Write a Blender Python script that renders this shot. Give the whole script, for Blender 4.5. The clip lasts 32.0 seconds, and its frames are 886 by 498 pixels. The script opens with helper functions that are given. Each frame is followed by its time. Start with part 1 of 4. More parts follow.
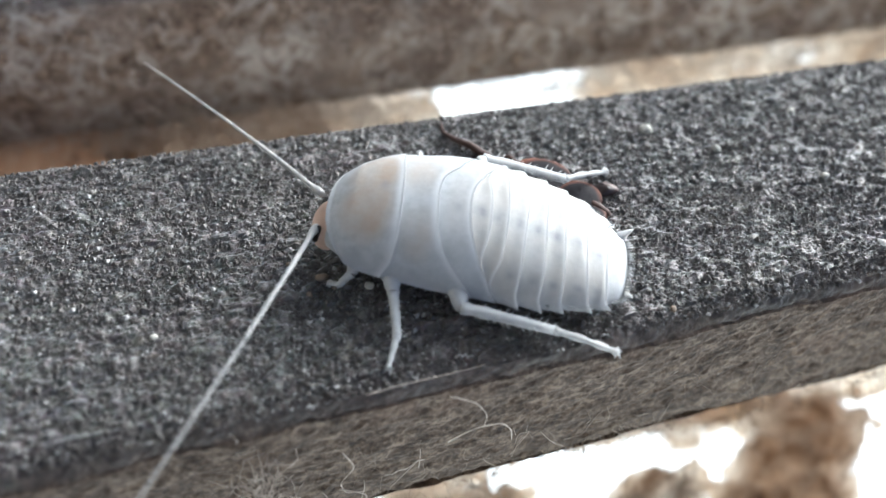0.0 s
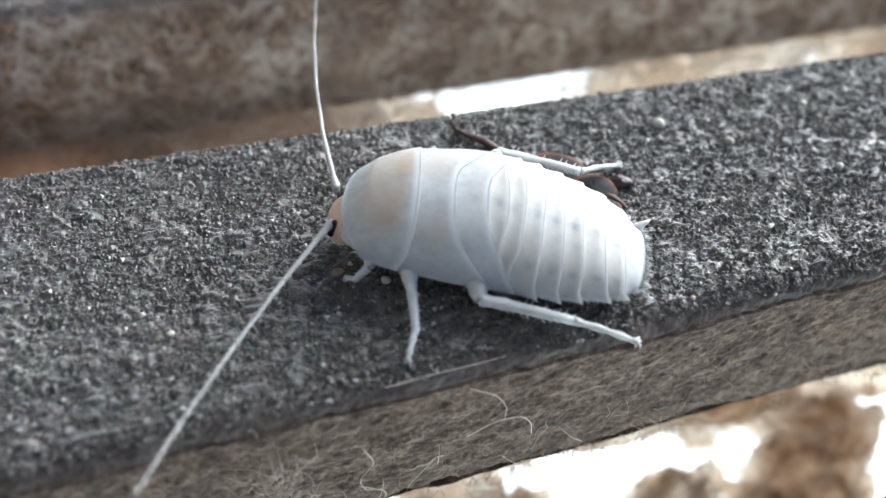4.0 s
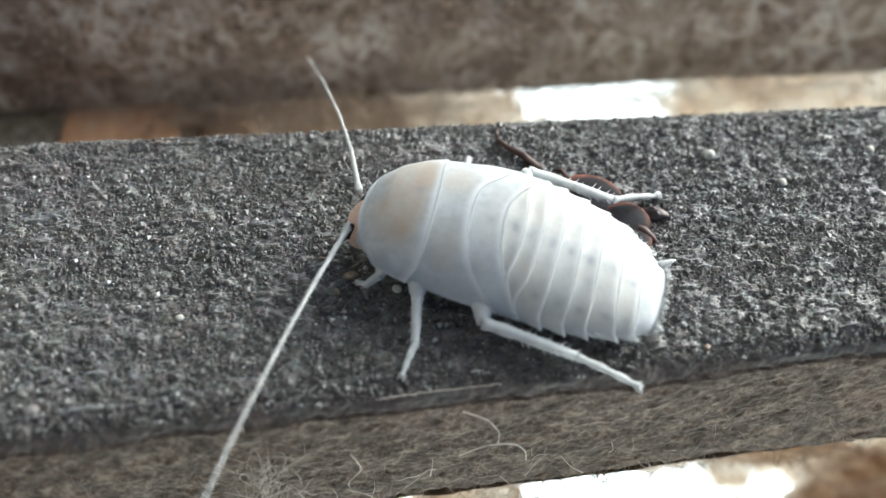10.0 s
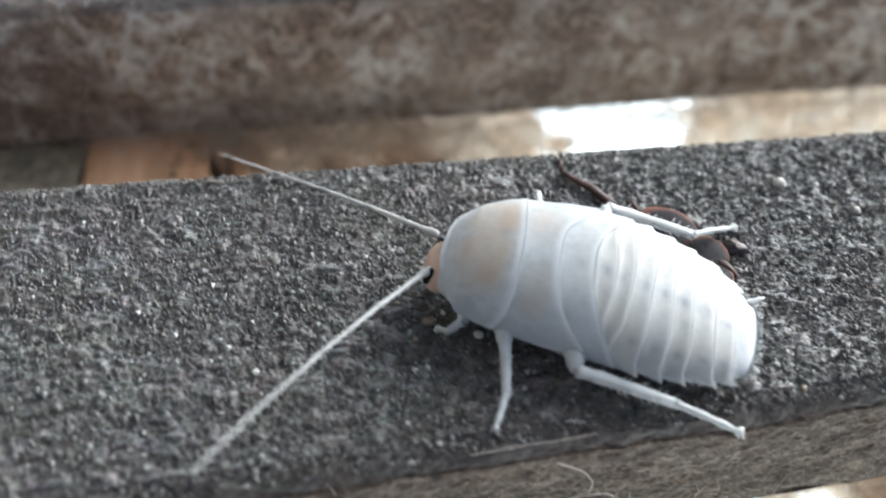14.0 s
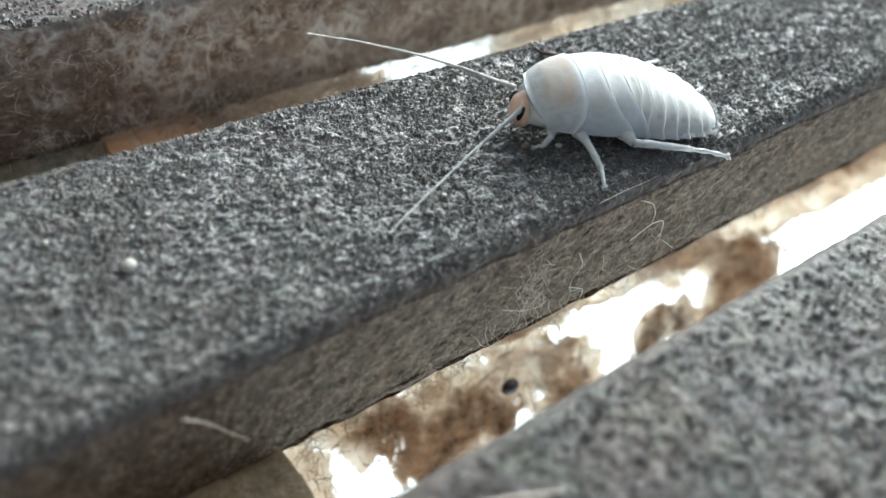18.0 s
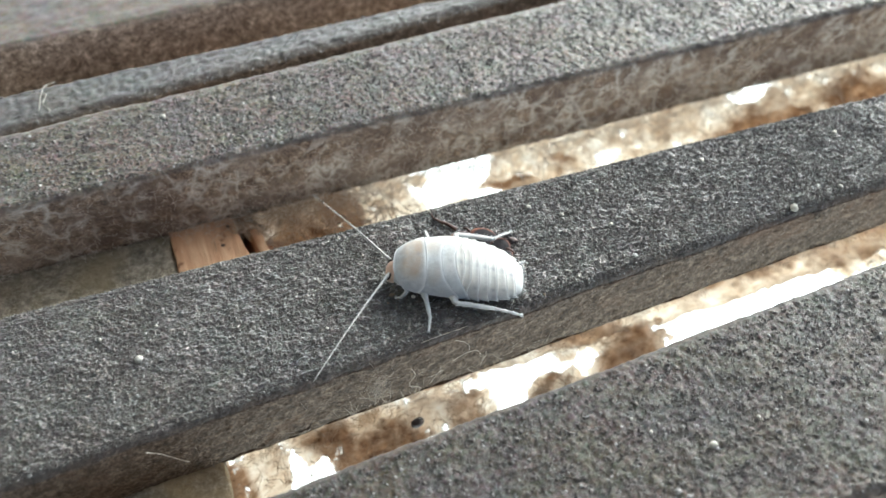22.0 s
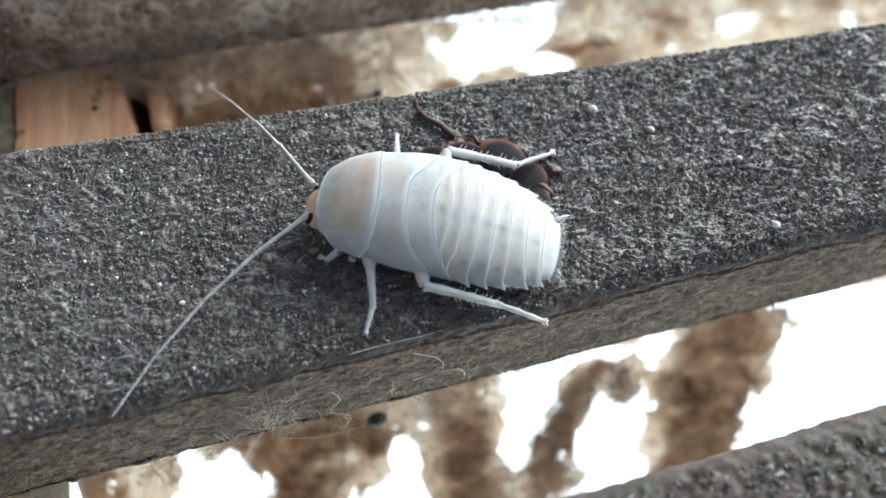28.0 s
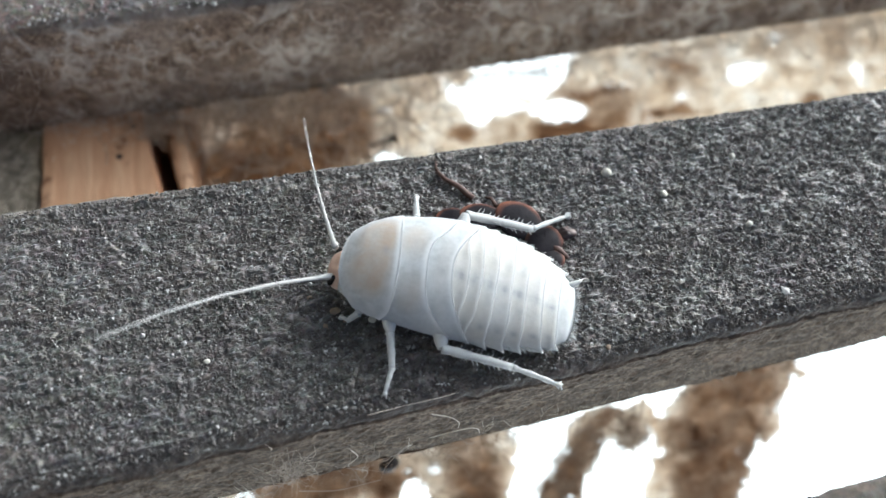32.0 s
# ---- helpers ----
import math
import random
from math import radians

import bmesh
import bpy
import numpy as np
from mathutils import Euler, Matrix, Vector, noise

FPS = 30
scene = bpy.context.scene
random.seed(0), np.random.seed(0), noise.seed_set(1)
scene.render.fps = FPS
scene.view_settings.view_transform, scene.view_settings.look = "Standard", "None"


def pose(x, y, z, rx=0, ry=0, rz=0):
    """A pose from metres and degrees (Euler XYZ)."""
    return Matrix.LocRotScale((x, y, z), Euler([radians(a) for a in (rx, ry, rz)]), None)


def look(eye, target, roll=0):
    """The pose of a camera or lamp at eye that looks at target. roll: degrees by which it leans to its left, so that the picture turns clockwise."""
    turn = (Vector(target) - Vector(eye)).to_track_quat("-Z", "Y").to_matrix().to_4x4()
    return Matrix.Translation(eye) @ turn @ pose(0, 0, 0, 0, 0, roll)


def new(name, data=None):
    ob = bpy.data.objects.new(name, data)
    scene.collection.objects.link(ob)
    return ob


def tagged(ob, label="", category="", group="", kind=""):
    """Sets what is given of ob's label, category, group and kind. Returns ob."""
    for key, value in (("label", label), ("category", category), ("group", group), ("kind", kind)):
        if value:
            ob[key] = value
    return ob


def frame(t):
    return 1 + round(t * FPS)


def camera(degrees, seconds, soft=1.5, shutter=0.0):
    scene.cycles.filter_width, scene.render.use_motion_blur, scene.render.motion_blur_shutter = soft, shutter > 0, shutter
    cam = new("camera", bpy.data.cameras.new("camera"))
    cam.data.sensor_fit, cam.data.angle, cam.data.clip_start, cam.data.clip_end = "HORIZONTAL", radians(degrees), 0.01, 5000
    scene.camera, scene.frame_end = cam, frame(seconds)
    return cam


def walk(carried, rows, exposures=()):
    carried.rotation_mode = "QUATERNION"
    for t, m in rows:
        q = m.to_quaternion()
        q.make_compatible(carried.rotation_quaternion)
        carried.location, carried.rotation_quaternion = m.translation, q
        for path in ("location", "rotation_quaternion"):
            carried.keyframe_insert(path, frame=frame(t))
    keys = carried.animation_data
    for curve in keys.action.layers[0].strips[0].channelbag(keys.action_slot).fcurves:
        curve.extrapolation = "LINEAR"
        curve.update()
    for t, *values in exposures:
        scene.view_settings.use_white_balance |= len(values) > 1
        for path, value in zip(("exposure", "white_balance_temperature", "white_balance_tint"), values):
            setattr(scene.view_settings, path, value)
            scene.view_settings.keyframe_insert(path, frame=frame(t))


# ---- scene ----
cam = camera(51.5, 32.0, soft=1.5, shutter=0.3)
MM = 0.001
# seconds, eye, target (millimetres), roll
PATH = [
    (0, (-20.43, -53.58, 56.48), (-2.77, 12.16, -16.78), 2.13),
    (0.5, (-21.50, -54.80, 55.40), (-3.87, 11.00, -17.80), 1.96),
    (1, (-21.42, -54.64, 55.60), (-3.41, 11.40, -17.30), 1.95),
    (1.5, (-21.67, -54.16, 55.82), (-3.97, 12.30, -16.77), 1.63),
    (2, (-21.42, -54.00, 55.49), (-3.44, 12.54, -16.96), 1.55),
    (2.5, (-21.02, -53.68, 55.13), (-3.21, 12.92, -17.30), 1.32),
    (3, (-21.38, -53.04, 54.86), (-3.27, 13.65, -17.42), 1.44),
    (3.5, (-22.04, -53.60, 54.84), (-3.95, 13.27, -17.28), 1.34),
    (5.5, (-20.01, -55.44, 54.78), (-3.90, 12.34, -16.95), 1.58),
    (6, (-17.57, -53.80, 54.44), (-5.71, 13.55, -18.52), 2.99),
    (6.5, (-18.39, -48.97, 53.49), (-10.12, 18.32, -20.03), 2.82),
    (7, (-15.94, -45.49, 50.88), (-8.91, 21.16, -23.34), 3.25),
    (7.5, (-14.07, -43.33, 49.39), (-7.18, 23.16, -24.98), 2.94),
    (8, (-14.22, -44.79, 49.05), (-7.42, 21.57, -25.44), 2.82),
    (8.5, (-14.40, -46.32, 50.61), (-7.52, 19.93, -23.98), 2.64),
    (9, (-14.74, -48.63, 54.15), (-7.71, 17.67, -20.38), 2.30),
    (9.5, (-14.82, -52.72, 56.86), (-7.78, 13.69, -17.57), 1.56),
    (10, (-14.84, -52.41, 56.82), (-7.94, 14.11, -17.52), 1.29),
    (10.5, (-15.08, -52.54, 56.45), (-8.30, 14.05, -17.84), 1.18),
    (11, (-14.88, -52.08, 55.68), (-7.99, 14.75, -18.39), 1.23),
    (11.5, (-14.59, -51.50, 55.14), (-7.60, 15.23, -19.01), 1.18),
    (12, (-14.87, -51.26, 55.01), (-7.98, 15.35, -19.26), 1.10),
    (12.5, (-14.89, -51.16, 54.89), (-8.00, 15.40, -19.41), 1.11),
    (13, (-15.64, -52.33, 54.55), (-8.81, 14.37, -19.65), 1.04),
    (13.5, (-16.10, -53.09, 54.42), (-9.18, 13.81, -19.58), 1.07),
    (14, (-22.94, -47.13, 56.88), (-12.81, 18.98, -17.46), 2.05),
    (14.5, (-34.33, -39.23, 59.89), (-12.99, 23.51, -15.00), 4.67),
    (16.5, (-66.63, -46.15, 71.50), (-23.70, 2.75, -4.44), 7.91),
    (17, (-70.84, -54.82, 68.11), (-26.54, -3.71, -5.55), 8.05),
    (17.5, (-73.21, -62.53, 64.61), (-27.84, -7.98, -5.86), 8.22),
    (18, (-76.38, -66.78, 63.16), (-31.36, -9.62, -5.43), 7.98),
    (18.5, (-75.01, -68.64, 63.74), (-30.90, -9.67, -3.92), 7.07),
    (19, (-72.99, -66.88, 66.23), (-30.19, -7.07, -1.52), 6.34),
    (19.5, (-84.27, -78.76, 67.46), (-41.50, -18.20, 0.35), 6.13),
    (20, (-99.91, -90.38, 71.78), (-57.19, -29.78, 4.68), 6.73),
    (20.5, (-95.29, -99.06, 81.66), (-53.44, -37.52, 14.86), 6.33),
    (21, (-90.56, -106.49, 93.63), (-48.95, -44.49, 27.10), 6.46),
    (21.5, (-70.37, -107.55, 114.63), (-35.68, -43.94, 45.71), 4.65),
    (22, (-48.92, -103.35, 134.15), (-23.73, -43.07, 58.44), 2.67),
    (22.5, (-40.62, -93.62, 156.61), (-24.79, -39.56, 73.99), 1.78),
    (23, (-25.62, -76.68, 155.49), (-12.40, -25.67, 70.50), 3.62),
    (23.5, (-19.87, -54.50, 133.30), (-7.72, -5.91, 46.75), 5.51),
    (24, (-22.12, -42.60, 107.67), (-9.77, 4.12, 20.12), 6.74),
    (24.5, (-24.93, -36.91, 89.73), (-12.39, 8.94, 1.75), 6.93),
    (25, (-28.34, -31.20, 75.22), (-14.98, 15.32, -12.29), 6.14),
    (25.5, (-23.64, -30.06, 65.83), (-11.28, 16.07, -22.03), 4.18),
    (26, (-17.39, -32.76, 65.04), (-5.55, 13.70, -22.72), 2.68),
    (26.5, (-14.65, -35.37, 65.16), (-2.03, 11.23, -22.42), 3.25),
    (28.5, (-18.69, -54.13, 85.61), (-5.12, -4.62, -0.20), 3.53),
    (29, (-20.43, -53.30, 87.94), (-7.01, -3.63, 2.19), 3.39),
    (29.5, (-21.08, -51.52, 88.12), (-7.78, -1.86, 2.35), 3.27),
    (30, (-19.45, -49.72, 86.06), (-6.17, 0.26, 0.47), 3.36),
    (30.5, (-16.58, -50.33, 86.10), (-3.13, -0.33, 0.55), 3.55),
    (31, (-16.48, -50.12, 86.32), (-3.19, -0.02, 0.81), 3.48),
    (31.5, (-18.10, -49.10, 84.42), (-4.77, 1.23, -0.96), 3.68),
    (32, (-17.92, -48.73, 84.86), (-4.63, 1.68, -0.47), 3.87),
]
walk(cam, [(t, look(Vector(eye) * MM, Vector(target) * MM, roll)) for t, eye, target, roll in PATH], exposures=[(0.0, 0.36, 5580, 2), (4.0, 0.36, 5580, 1), (6.0, 0.33, 5640, -3), (10.0, 0.33, 5740, -3), (12.0, 0.35, 5620, 2), (17.0, 0.13, 5580, -4), (18.0, 0.36, 5600, -5), (19.0, 0.50, 5660, -3),
    (20.0, 0.76, 5900, 0), (21.0, 0.70, 5900, 0), (22.0, 0.47, 5800, -3), (23.0, 0.14, 5780, -3), (24.5, 0.03, 5700, -4), (26.0, 0.16, 5640, -5), (29.0, 0.16, 5600, 0), (32.0, 0.19, 5600, 0)])

# ---- light ----
SUN_ELEVATION, SUN_AZIMUTH = 28.0, 60.0
world = bpy.data.worlds.new("overcast_sky")
scene.world = world
world.use_nodes = True
sky = world.node_tree.nodes.new("ShaderNodeTexSky")
sky.sky_type = "NISHITA"
sky.sun_disc = False
sky.sun_elevation, sky.sun_rotation = radians(SUN_ELEVATION), radians(SUN_AZIMUTH)
sky.air_density, sky.dust_density, sky.ozone_density = 0.35, 5.0, 0.4
world.node_tree.links.new(sky.outputs[0], world.node_tree.nodes["Background"].inputs[0])
world.node_tree.nodes["Background"].inputs[1].default_value = 0.31
sun = new("sun", bpy.data.lights.new("sun", "SUN"))
sun.data.energy, sun.data.angle, sun.data.color = 1.7, radians(46), (0.90, 0.955, 1.0)
sun.matrix_world = look((math.sin(radians(SUN_AZIMUTH)) * 2, math.cos(radians(SUN_AZIMUTH)) * 2, 2 * math.tan(radians(SUN_ELEVATION))), (0, 0, 0))


# ---- materials ----
class Mat:
    """A node material with short ways to add nodes."""

    def __init__(self, name, rough=0.8, metallic=0.0):
        self.m = bpy.data.materials.new(name)
        self.m.use_nodes = True
        self.t = self.m.node_tree
        self.b = self.t.nodes["Principled BSDF"]
        self.b.inputs["Roughness"].default_value = rough
        self.b.inputs["Metallic"].default_value = metallic
        self.co = self.t.nodes.new("ShaderNodeTexCoord").outputs["Object"]

    def node(self, kind, **ins):
        n = self.t.nodes.new(kind)
        for k, v in ins.items():
            self.put(n.inputs[k.replace("_", " ")], v)
        return n

    def put(self, socket, v):
        if isinstance(v, bpy.types.NodeSocket):
            self.t.links.new(v, socket)
        else:
            socket.default_value = v

    def noise(self, scale, detail=4.0, rough=0.6, stretch=None, dist=0.0):
        co = self.co
        if stretch:
            mp = self.node("ShaderNodeMapping", Vector=co)
            mp.inputs["Scale"].default_value = stretch
            co = mp.outputs[0]
        n = self.node("ShaderNodeTexNoise", Vector=co, Scale=scale, Detail=detail, Roughness=rough, Distortion=dist)
        return n.outputs["Fac"]

    def voronoi(self, scale, feature="F1", out="Distance"):
        n = self.node("ShaderNodeTexVoronoi", Vector=self.co, Scale=scale)
        n.feature = feature
        return n.outputs[out]

    def ramp(self, fac, stops):
        n = self.node("ShaderNodeValToRGB", Fac=fac)
        els = n.color_ramp.elements
        while len(els) < len(stops):
            els.new(0.5)
        for e, (p, c) in zip(els, stops):
            e.position = p
            e.color = (*c, 1) if len(c) == 3 else c
        return n.outputs["Color"]

    def mix(self, fac, a, b, blend="MIX"):
        n = self.t.nodes.new("ShaderNodeMix")
        n.data_type, n.blend_type = "RGBA", blend
        self.put(n.inputs[0], fac)
        self.put(n.inputs[6], a if isinstance(a, bpy.types.NodeSocket) else (*a, 1))
        self.put(n.inputs[7], b if isinstance(b, bpy.types.NodeSocket) else (*b, 1))
        return n.outputs[2]

    def math(self, op, a, b=0.5):
        n = self.t.nodes.new("ShaderNodeMath")
        n.operation = op
        self.put(n.inputs[0], a)
        self.put(n.inputs[1], b)
        return n.outputs[0]

    def bump(self, height, dist, strength=1.0, prev=None):
        n = self.node("ShaderNodeBump", Height=height, Strength=strength, Distance=dist)
        if prev:
            self.put(n.inputs["Normal"], prev)
        return n.outputs[0]

    def attr(self, name):
        n = self.t.nodes.new("ShaderNodeAttribute")
        n.attribute_name = name
        return n.outputs["Fac"]

    def done(self, colour=None, normal=None):
        if colour is not None:
            self.put(self.b.inputs["Base Color"], colour if isinstance(colour, bpy.types.NodeSocket) else (*colour, 1))
        if normal is not None:
            self.put(self.b.inputs["Normal"], normal)
        return self.m


def slat_material(name, tone, warm, dusty=1.0, webbed=False, gloss=1.0):
    """Weathered grey wood with a gritty crust on top and brown, fibrous sides ('side' attribute). dusty: gain on the
    side colour.
    """
    m = Mat(name, 0.46)
    side = m.attr("side")
    grain = m.noise(1900, 5, 0.75)
    coarse = m.noise(420, 4, 0.65)
    patch = m.noise(38, 4, 0.6)
    streak = m.noise(700, 5, 0.7, (0.8, 1, 0.8), 0.3)
    t = tone
    fleck = m.noise(3300, 3, 0.7)
    mixed = m.math("ADD", m.math("ADD", m.math("MULTIPLY", grain, 0.45), m.math("MULTIPLY", coarse, 0.30)), m.math("MULTIPLY", fleck, 0.25))
    top = m.ramp(mixed, [(0.36, (0.072 * t, 0.060 * t, 0.050 * t)), (0.46, (0.115 * t, 0.098 * t, 0.083 * t)),
                         (0.56, (0.165 * t, 0.148 * t, 0.128 * t)), (0.66, (0.26 * t, 0.248 * t, 0.228 * t))])
    top = m.mix(m.ramp(patch, [(0.38, (0, 0, 0)), (0.62, (0.85, 0.85, 0.85))]), top, m.mix(1.0, top, (1.06 * warm, 0.90, 0.70), "MULTIPLY"))
    hue = m.node("ShaderNodeTexNoise", Vector=m.co, Scale=1300.0, Detail=2.0)
    hue2 = m.node("ShaderNodeTexNoise", Vector=m.co, Scale=160.0, Detail=3.0)
    both = m.node("ShaderNodeMix")
    both.data_type = "RGBA"
    m.put(both.inputs[0], 0.4)
    m.put(both.inputs[6], hue.outputs["Color"])
    m.put(both.inputs[7], hue2.outputs["Color"])
    lift = m.node("ShaderNodeVectorMath")
    lift.operation = "MULTIPLY_ADD"
    m.put(lift.inputs[0], both.outputs[2])
    lift.inputs[1].default_value, lift.inputs[2].default_value = (2.14, 1.82, 2.06), (0.0, 0.1, -0.07)
    top = m.mix(1.0, top, lift.outputs[0], "MULTIPLY")
    lichen = m.ramp(m.noise(95, 4, 0.7), [(0.60, (0, 0, 0)), (0.72, (0.5, 0.5, 0.5))])
    top = m.mix(lichen, top, m.mix(1.0, top, (1.0, 1.15, 0.95), "MULTIPLY"))
    spots = m.ramp(m.voronoi(620), [(0.06, (1, 1, 1)), (0.11, (0, 0, 0))])
    pick = m.ramp(m.noise(260, 2), [(0.60, (0, 0, 0)), (0.64, (1, 1, 1))])
    top = m.mix(m.math("MULTIPLY", spots, pick), top, (0.18, 0.175, 0.165))
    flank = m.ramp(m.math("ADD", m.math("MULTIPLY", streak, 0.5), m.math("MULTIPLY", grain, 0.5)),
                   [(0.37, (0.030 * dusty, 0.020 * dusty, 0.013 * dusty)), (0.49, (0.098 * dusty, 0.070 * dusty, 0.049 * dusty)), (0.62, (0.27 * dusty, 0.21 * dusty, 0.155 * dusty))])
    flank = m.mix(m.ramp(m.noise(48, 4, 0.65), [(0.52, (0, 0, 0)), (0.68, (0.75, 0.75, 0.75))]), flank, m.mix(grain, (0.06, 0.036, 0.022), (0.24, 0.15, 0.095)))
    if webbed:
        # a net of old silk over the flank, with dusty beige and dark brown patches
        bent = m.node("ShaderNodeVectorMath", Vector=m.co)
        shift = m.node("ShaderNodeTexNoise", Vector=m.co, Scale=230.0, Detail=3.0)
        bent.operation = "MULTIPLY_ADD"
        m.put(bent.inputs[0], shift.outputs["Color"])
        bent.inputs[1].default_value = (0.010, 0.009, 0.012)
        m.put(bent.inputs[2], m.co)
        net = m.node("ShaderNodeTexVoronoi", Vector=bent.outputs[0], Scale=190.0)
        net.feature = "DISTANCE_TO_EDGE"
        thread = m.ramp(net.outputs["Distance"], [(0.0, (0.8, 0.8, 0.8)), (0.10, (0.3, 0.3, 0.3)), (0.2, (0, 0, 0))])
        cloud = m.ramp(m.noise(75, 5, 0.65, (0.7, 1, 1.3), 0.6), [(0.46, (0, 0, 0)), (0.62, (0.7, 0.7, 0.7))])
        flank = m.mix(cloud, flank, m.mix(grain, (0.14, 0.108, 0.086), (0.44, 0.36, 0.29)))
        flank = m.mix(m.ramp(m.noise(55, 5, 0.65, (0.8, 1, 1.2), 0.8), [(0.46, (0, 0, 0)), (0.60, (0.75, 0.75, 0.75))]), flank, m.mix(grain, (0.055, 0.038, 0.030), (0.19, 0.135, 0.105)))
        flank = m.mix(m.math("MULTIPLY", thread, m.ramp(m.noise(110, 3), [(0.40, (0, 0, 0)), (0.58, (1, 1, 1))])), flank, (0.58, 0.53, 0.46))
    colour = m.mix(side, top, flank)
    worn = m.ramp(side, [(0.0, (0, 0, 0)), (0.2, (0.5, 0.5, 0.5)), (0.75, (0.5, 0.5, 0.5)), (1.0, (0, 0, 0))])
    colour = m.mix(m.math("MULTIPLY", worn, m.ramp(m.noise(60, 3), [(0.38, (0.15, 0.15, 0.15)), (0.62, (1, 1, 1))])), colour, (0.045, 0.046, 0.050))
    n = m.bump(fleck, 0.0002, 0.3)
    n = m.bump(grain, 0.0004, 0.35, n)
    m.put(m.b.inputs["Specular IOR Level"], m.math("SUBTRACT", gloss, m.math("MULTIPLY", side, gloss - 0.3)))
    m.put(m.b.inputs["Roughness"], m.math("ADD", 0.48, m.math("MULTIPLY", side, 0.32)))
    m.put(m.b.inputs["Sheen Weight"], m.math("MULTIPLY", m.math("SUBTRACT", 1.0, side), 0.36))
    m.b.inputs["Sheen Roughness"].default_value = 0.45
    m.b.inputs["Sheen Tint"].default_value = (0.80, 0.90, 1.0, 1)
    return m.done(colour, n)


SLAT = slat_material("weathered_slat", 0.275, 1.0, 0.86, False, 1.0)
# back flank: real silk, with its colour also paled to offset missing light
SILKY_LIT_SLAT = slat_material("slat_with_silky_lightened_sides", 0.60, 1.0, 1.8, True, 0.5)
# lower tone and gloss than the main slat
DARK_SLAT = slat_material("dull_dark_slat", 0.31, 0.96, 1.0, False, 0.25)
# side colour tripled here to brighten a flank that lies in shade
MOSSY_LIT_SLAT = slat_material("mossy_slat_with_lightened_sides", 0.7, 1.0, 3.2, False, 0.5)


def wood_material():
    m = Mat("raw_orange_wood", 0.6)
    g = m.noise(90, 5, 0.6, (6, 0.5, 6))
    spot = m.noise(170, 3)
    c = m.ramp(g, [(0.3, (0.37, 0.195, 0.10)), (0.5, (0.48, 0.285, 0.165)), (0.7, (0.57, 0.375, 0.235))])
    c = m.mix(m.ramp(spot, [(0.58, (0, 0, 0)), (0.66, (0.85, 0.85, 0.85))]), c, (0.16, 0.065, 0.028))
    holes = m.ramp(m.voronoi(170), [(0.07, (1, 1, 1)), (0.11, (0, 0, 0))])
    c = m.mix(m.math("MULTIPLY", holes, m.ramp(m.noise(60, 2), [(0.48, (0, 0, 0)), (0.52, (1, 1, 1))])), c, (0.03, 0.015, 0.01))
    return m.done(c, m.bump(g, 0.0005, 0.6))


def crust_material(name, tone, ochre):
    m = Mat(name, 0.9)
    a = m.noise(700, 5, 0.7)
    c = m.ramp(a, [(p, tuple(tone * v for v in c)) for p, c in ((0.3, (0.13, 0.108, 0.078)), (0.5, (0.36, 0.31, 0.235)), (0.68, (0.66, 0.59, 0.47)))])
    c = m.mix(m.ramp(m.noise(60, 3), [(0.45, (0, 0, 0)), (0.62, (0.7, 0.7, 0.7))]), c, ochre)
    return m.done(c, m.bump(a, 0.0012, 1.0))


def web_material(name, through_light):
    """Old silk, letting light through, with chewed brown litter where it is thick ('dense' attribute)."""
    m = Mat(name, 0.9)
    a = m.noise(150, 6, 0.65, (0.8, 1, 0.8), 0.8)
    b = m.noise(620, 5, 0.7, (0.5, 1, 1), 0.6)
    ab = m.math("ADD", m.math("MULTIPLY", a, 0.6), m.math("MULTIPLY", b, 0.4))
    silk = m.ramp(ab, [(0.36, (0.60, 0.48, 0.37)), (0.45, (0.78, 0.675, 0.56)), (0.55, (0.92, 0.86, 0.78)), (0.66, (0.95, 0.93, 0.90))])
    litter = m.ramp(ab, [(0.34, (0.11, 0.064, 0.040)), (0.44, (0.27, 0.18, 0.12)), (0.54, (0.47, 0.345, 0.245)), (0.68, (0.72, 0.59, 0.47))])
    dense = m.math("ADD", m.attr("dense"), m.math("MULTIPLY", m.math("SUBTRACT", m.noise(190, 6, 0.72, (0.6, 1, 1), 0.8), 0.5), 1.5))
    c = m.mix(m.ramp(dense, [(0.2, (0, 0, 0)), (0.85, (1, 1, 1))]), silk, litter)
    m.done(c, m.bump(b, 0.0012, 1.0))
    tr = m.node("ShaderNodeBsdfTranslucent", Color=c)
    mx = m.t.nodes.new("ShaderNodeMixShader")
    m.put(mx.inputs[0], through_light)
    m.put(mx.inputs[1], m.b.outputs[0])
    m.put(mx.inputs[2], tr.outputs[0])
    # thin, cottony edges: 'keep' is how far a spot lies inside the mat
    fray = m.math("ADD", m.math("ADD", m.attr("keep"), 0.12), m.math("MULTIPLY", m.math("SUBTRACT", m.noise(520, 6, 0.7), 0.5), 0.9))
    clear = m.node("ShaderNodeBsdfTransparent")
    edge = m.t.nodes.new("ShaderNodeMixShader")
    m.put(edge.inputs[0], m.ramp(fray, [(0.0, (0, 0, 0)), (0.18, (1, 1, 1))]))
    m.put(edge.inputs[1], clear.outputs[0])
    m.put(edge.inputs[2], mx.outputs[0])
    m.put(m.t.nodes["Material Output"].inputs["Surface"], edge.outputs[0])
    return m.m


def fibre_material(name, colour):
    m = Mat(name, 0.6)
    c = m.mix(m.noise(300, 2), colour, tuple(v * 0.7 for v in colour))
    return m.done(c)


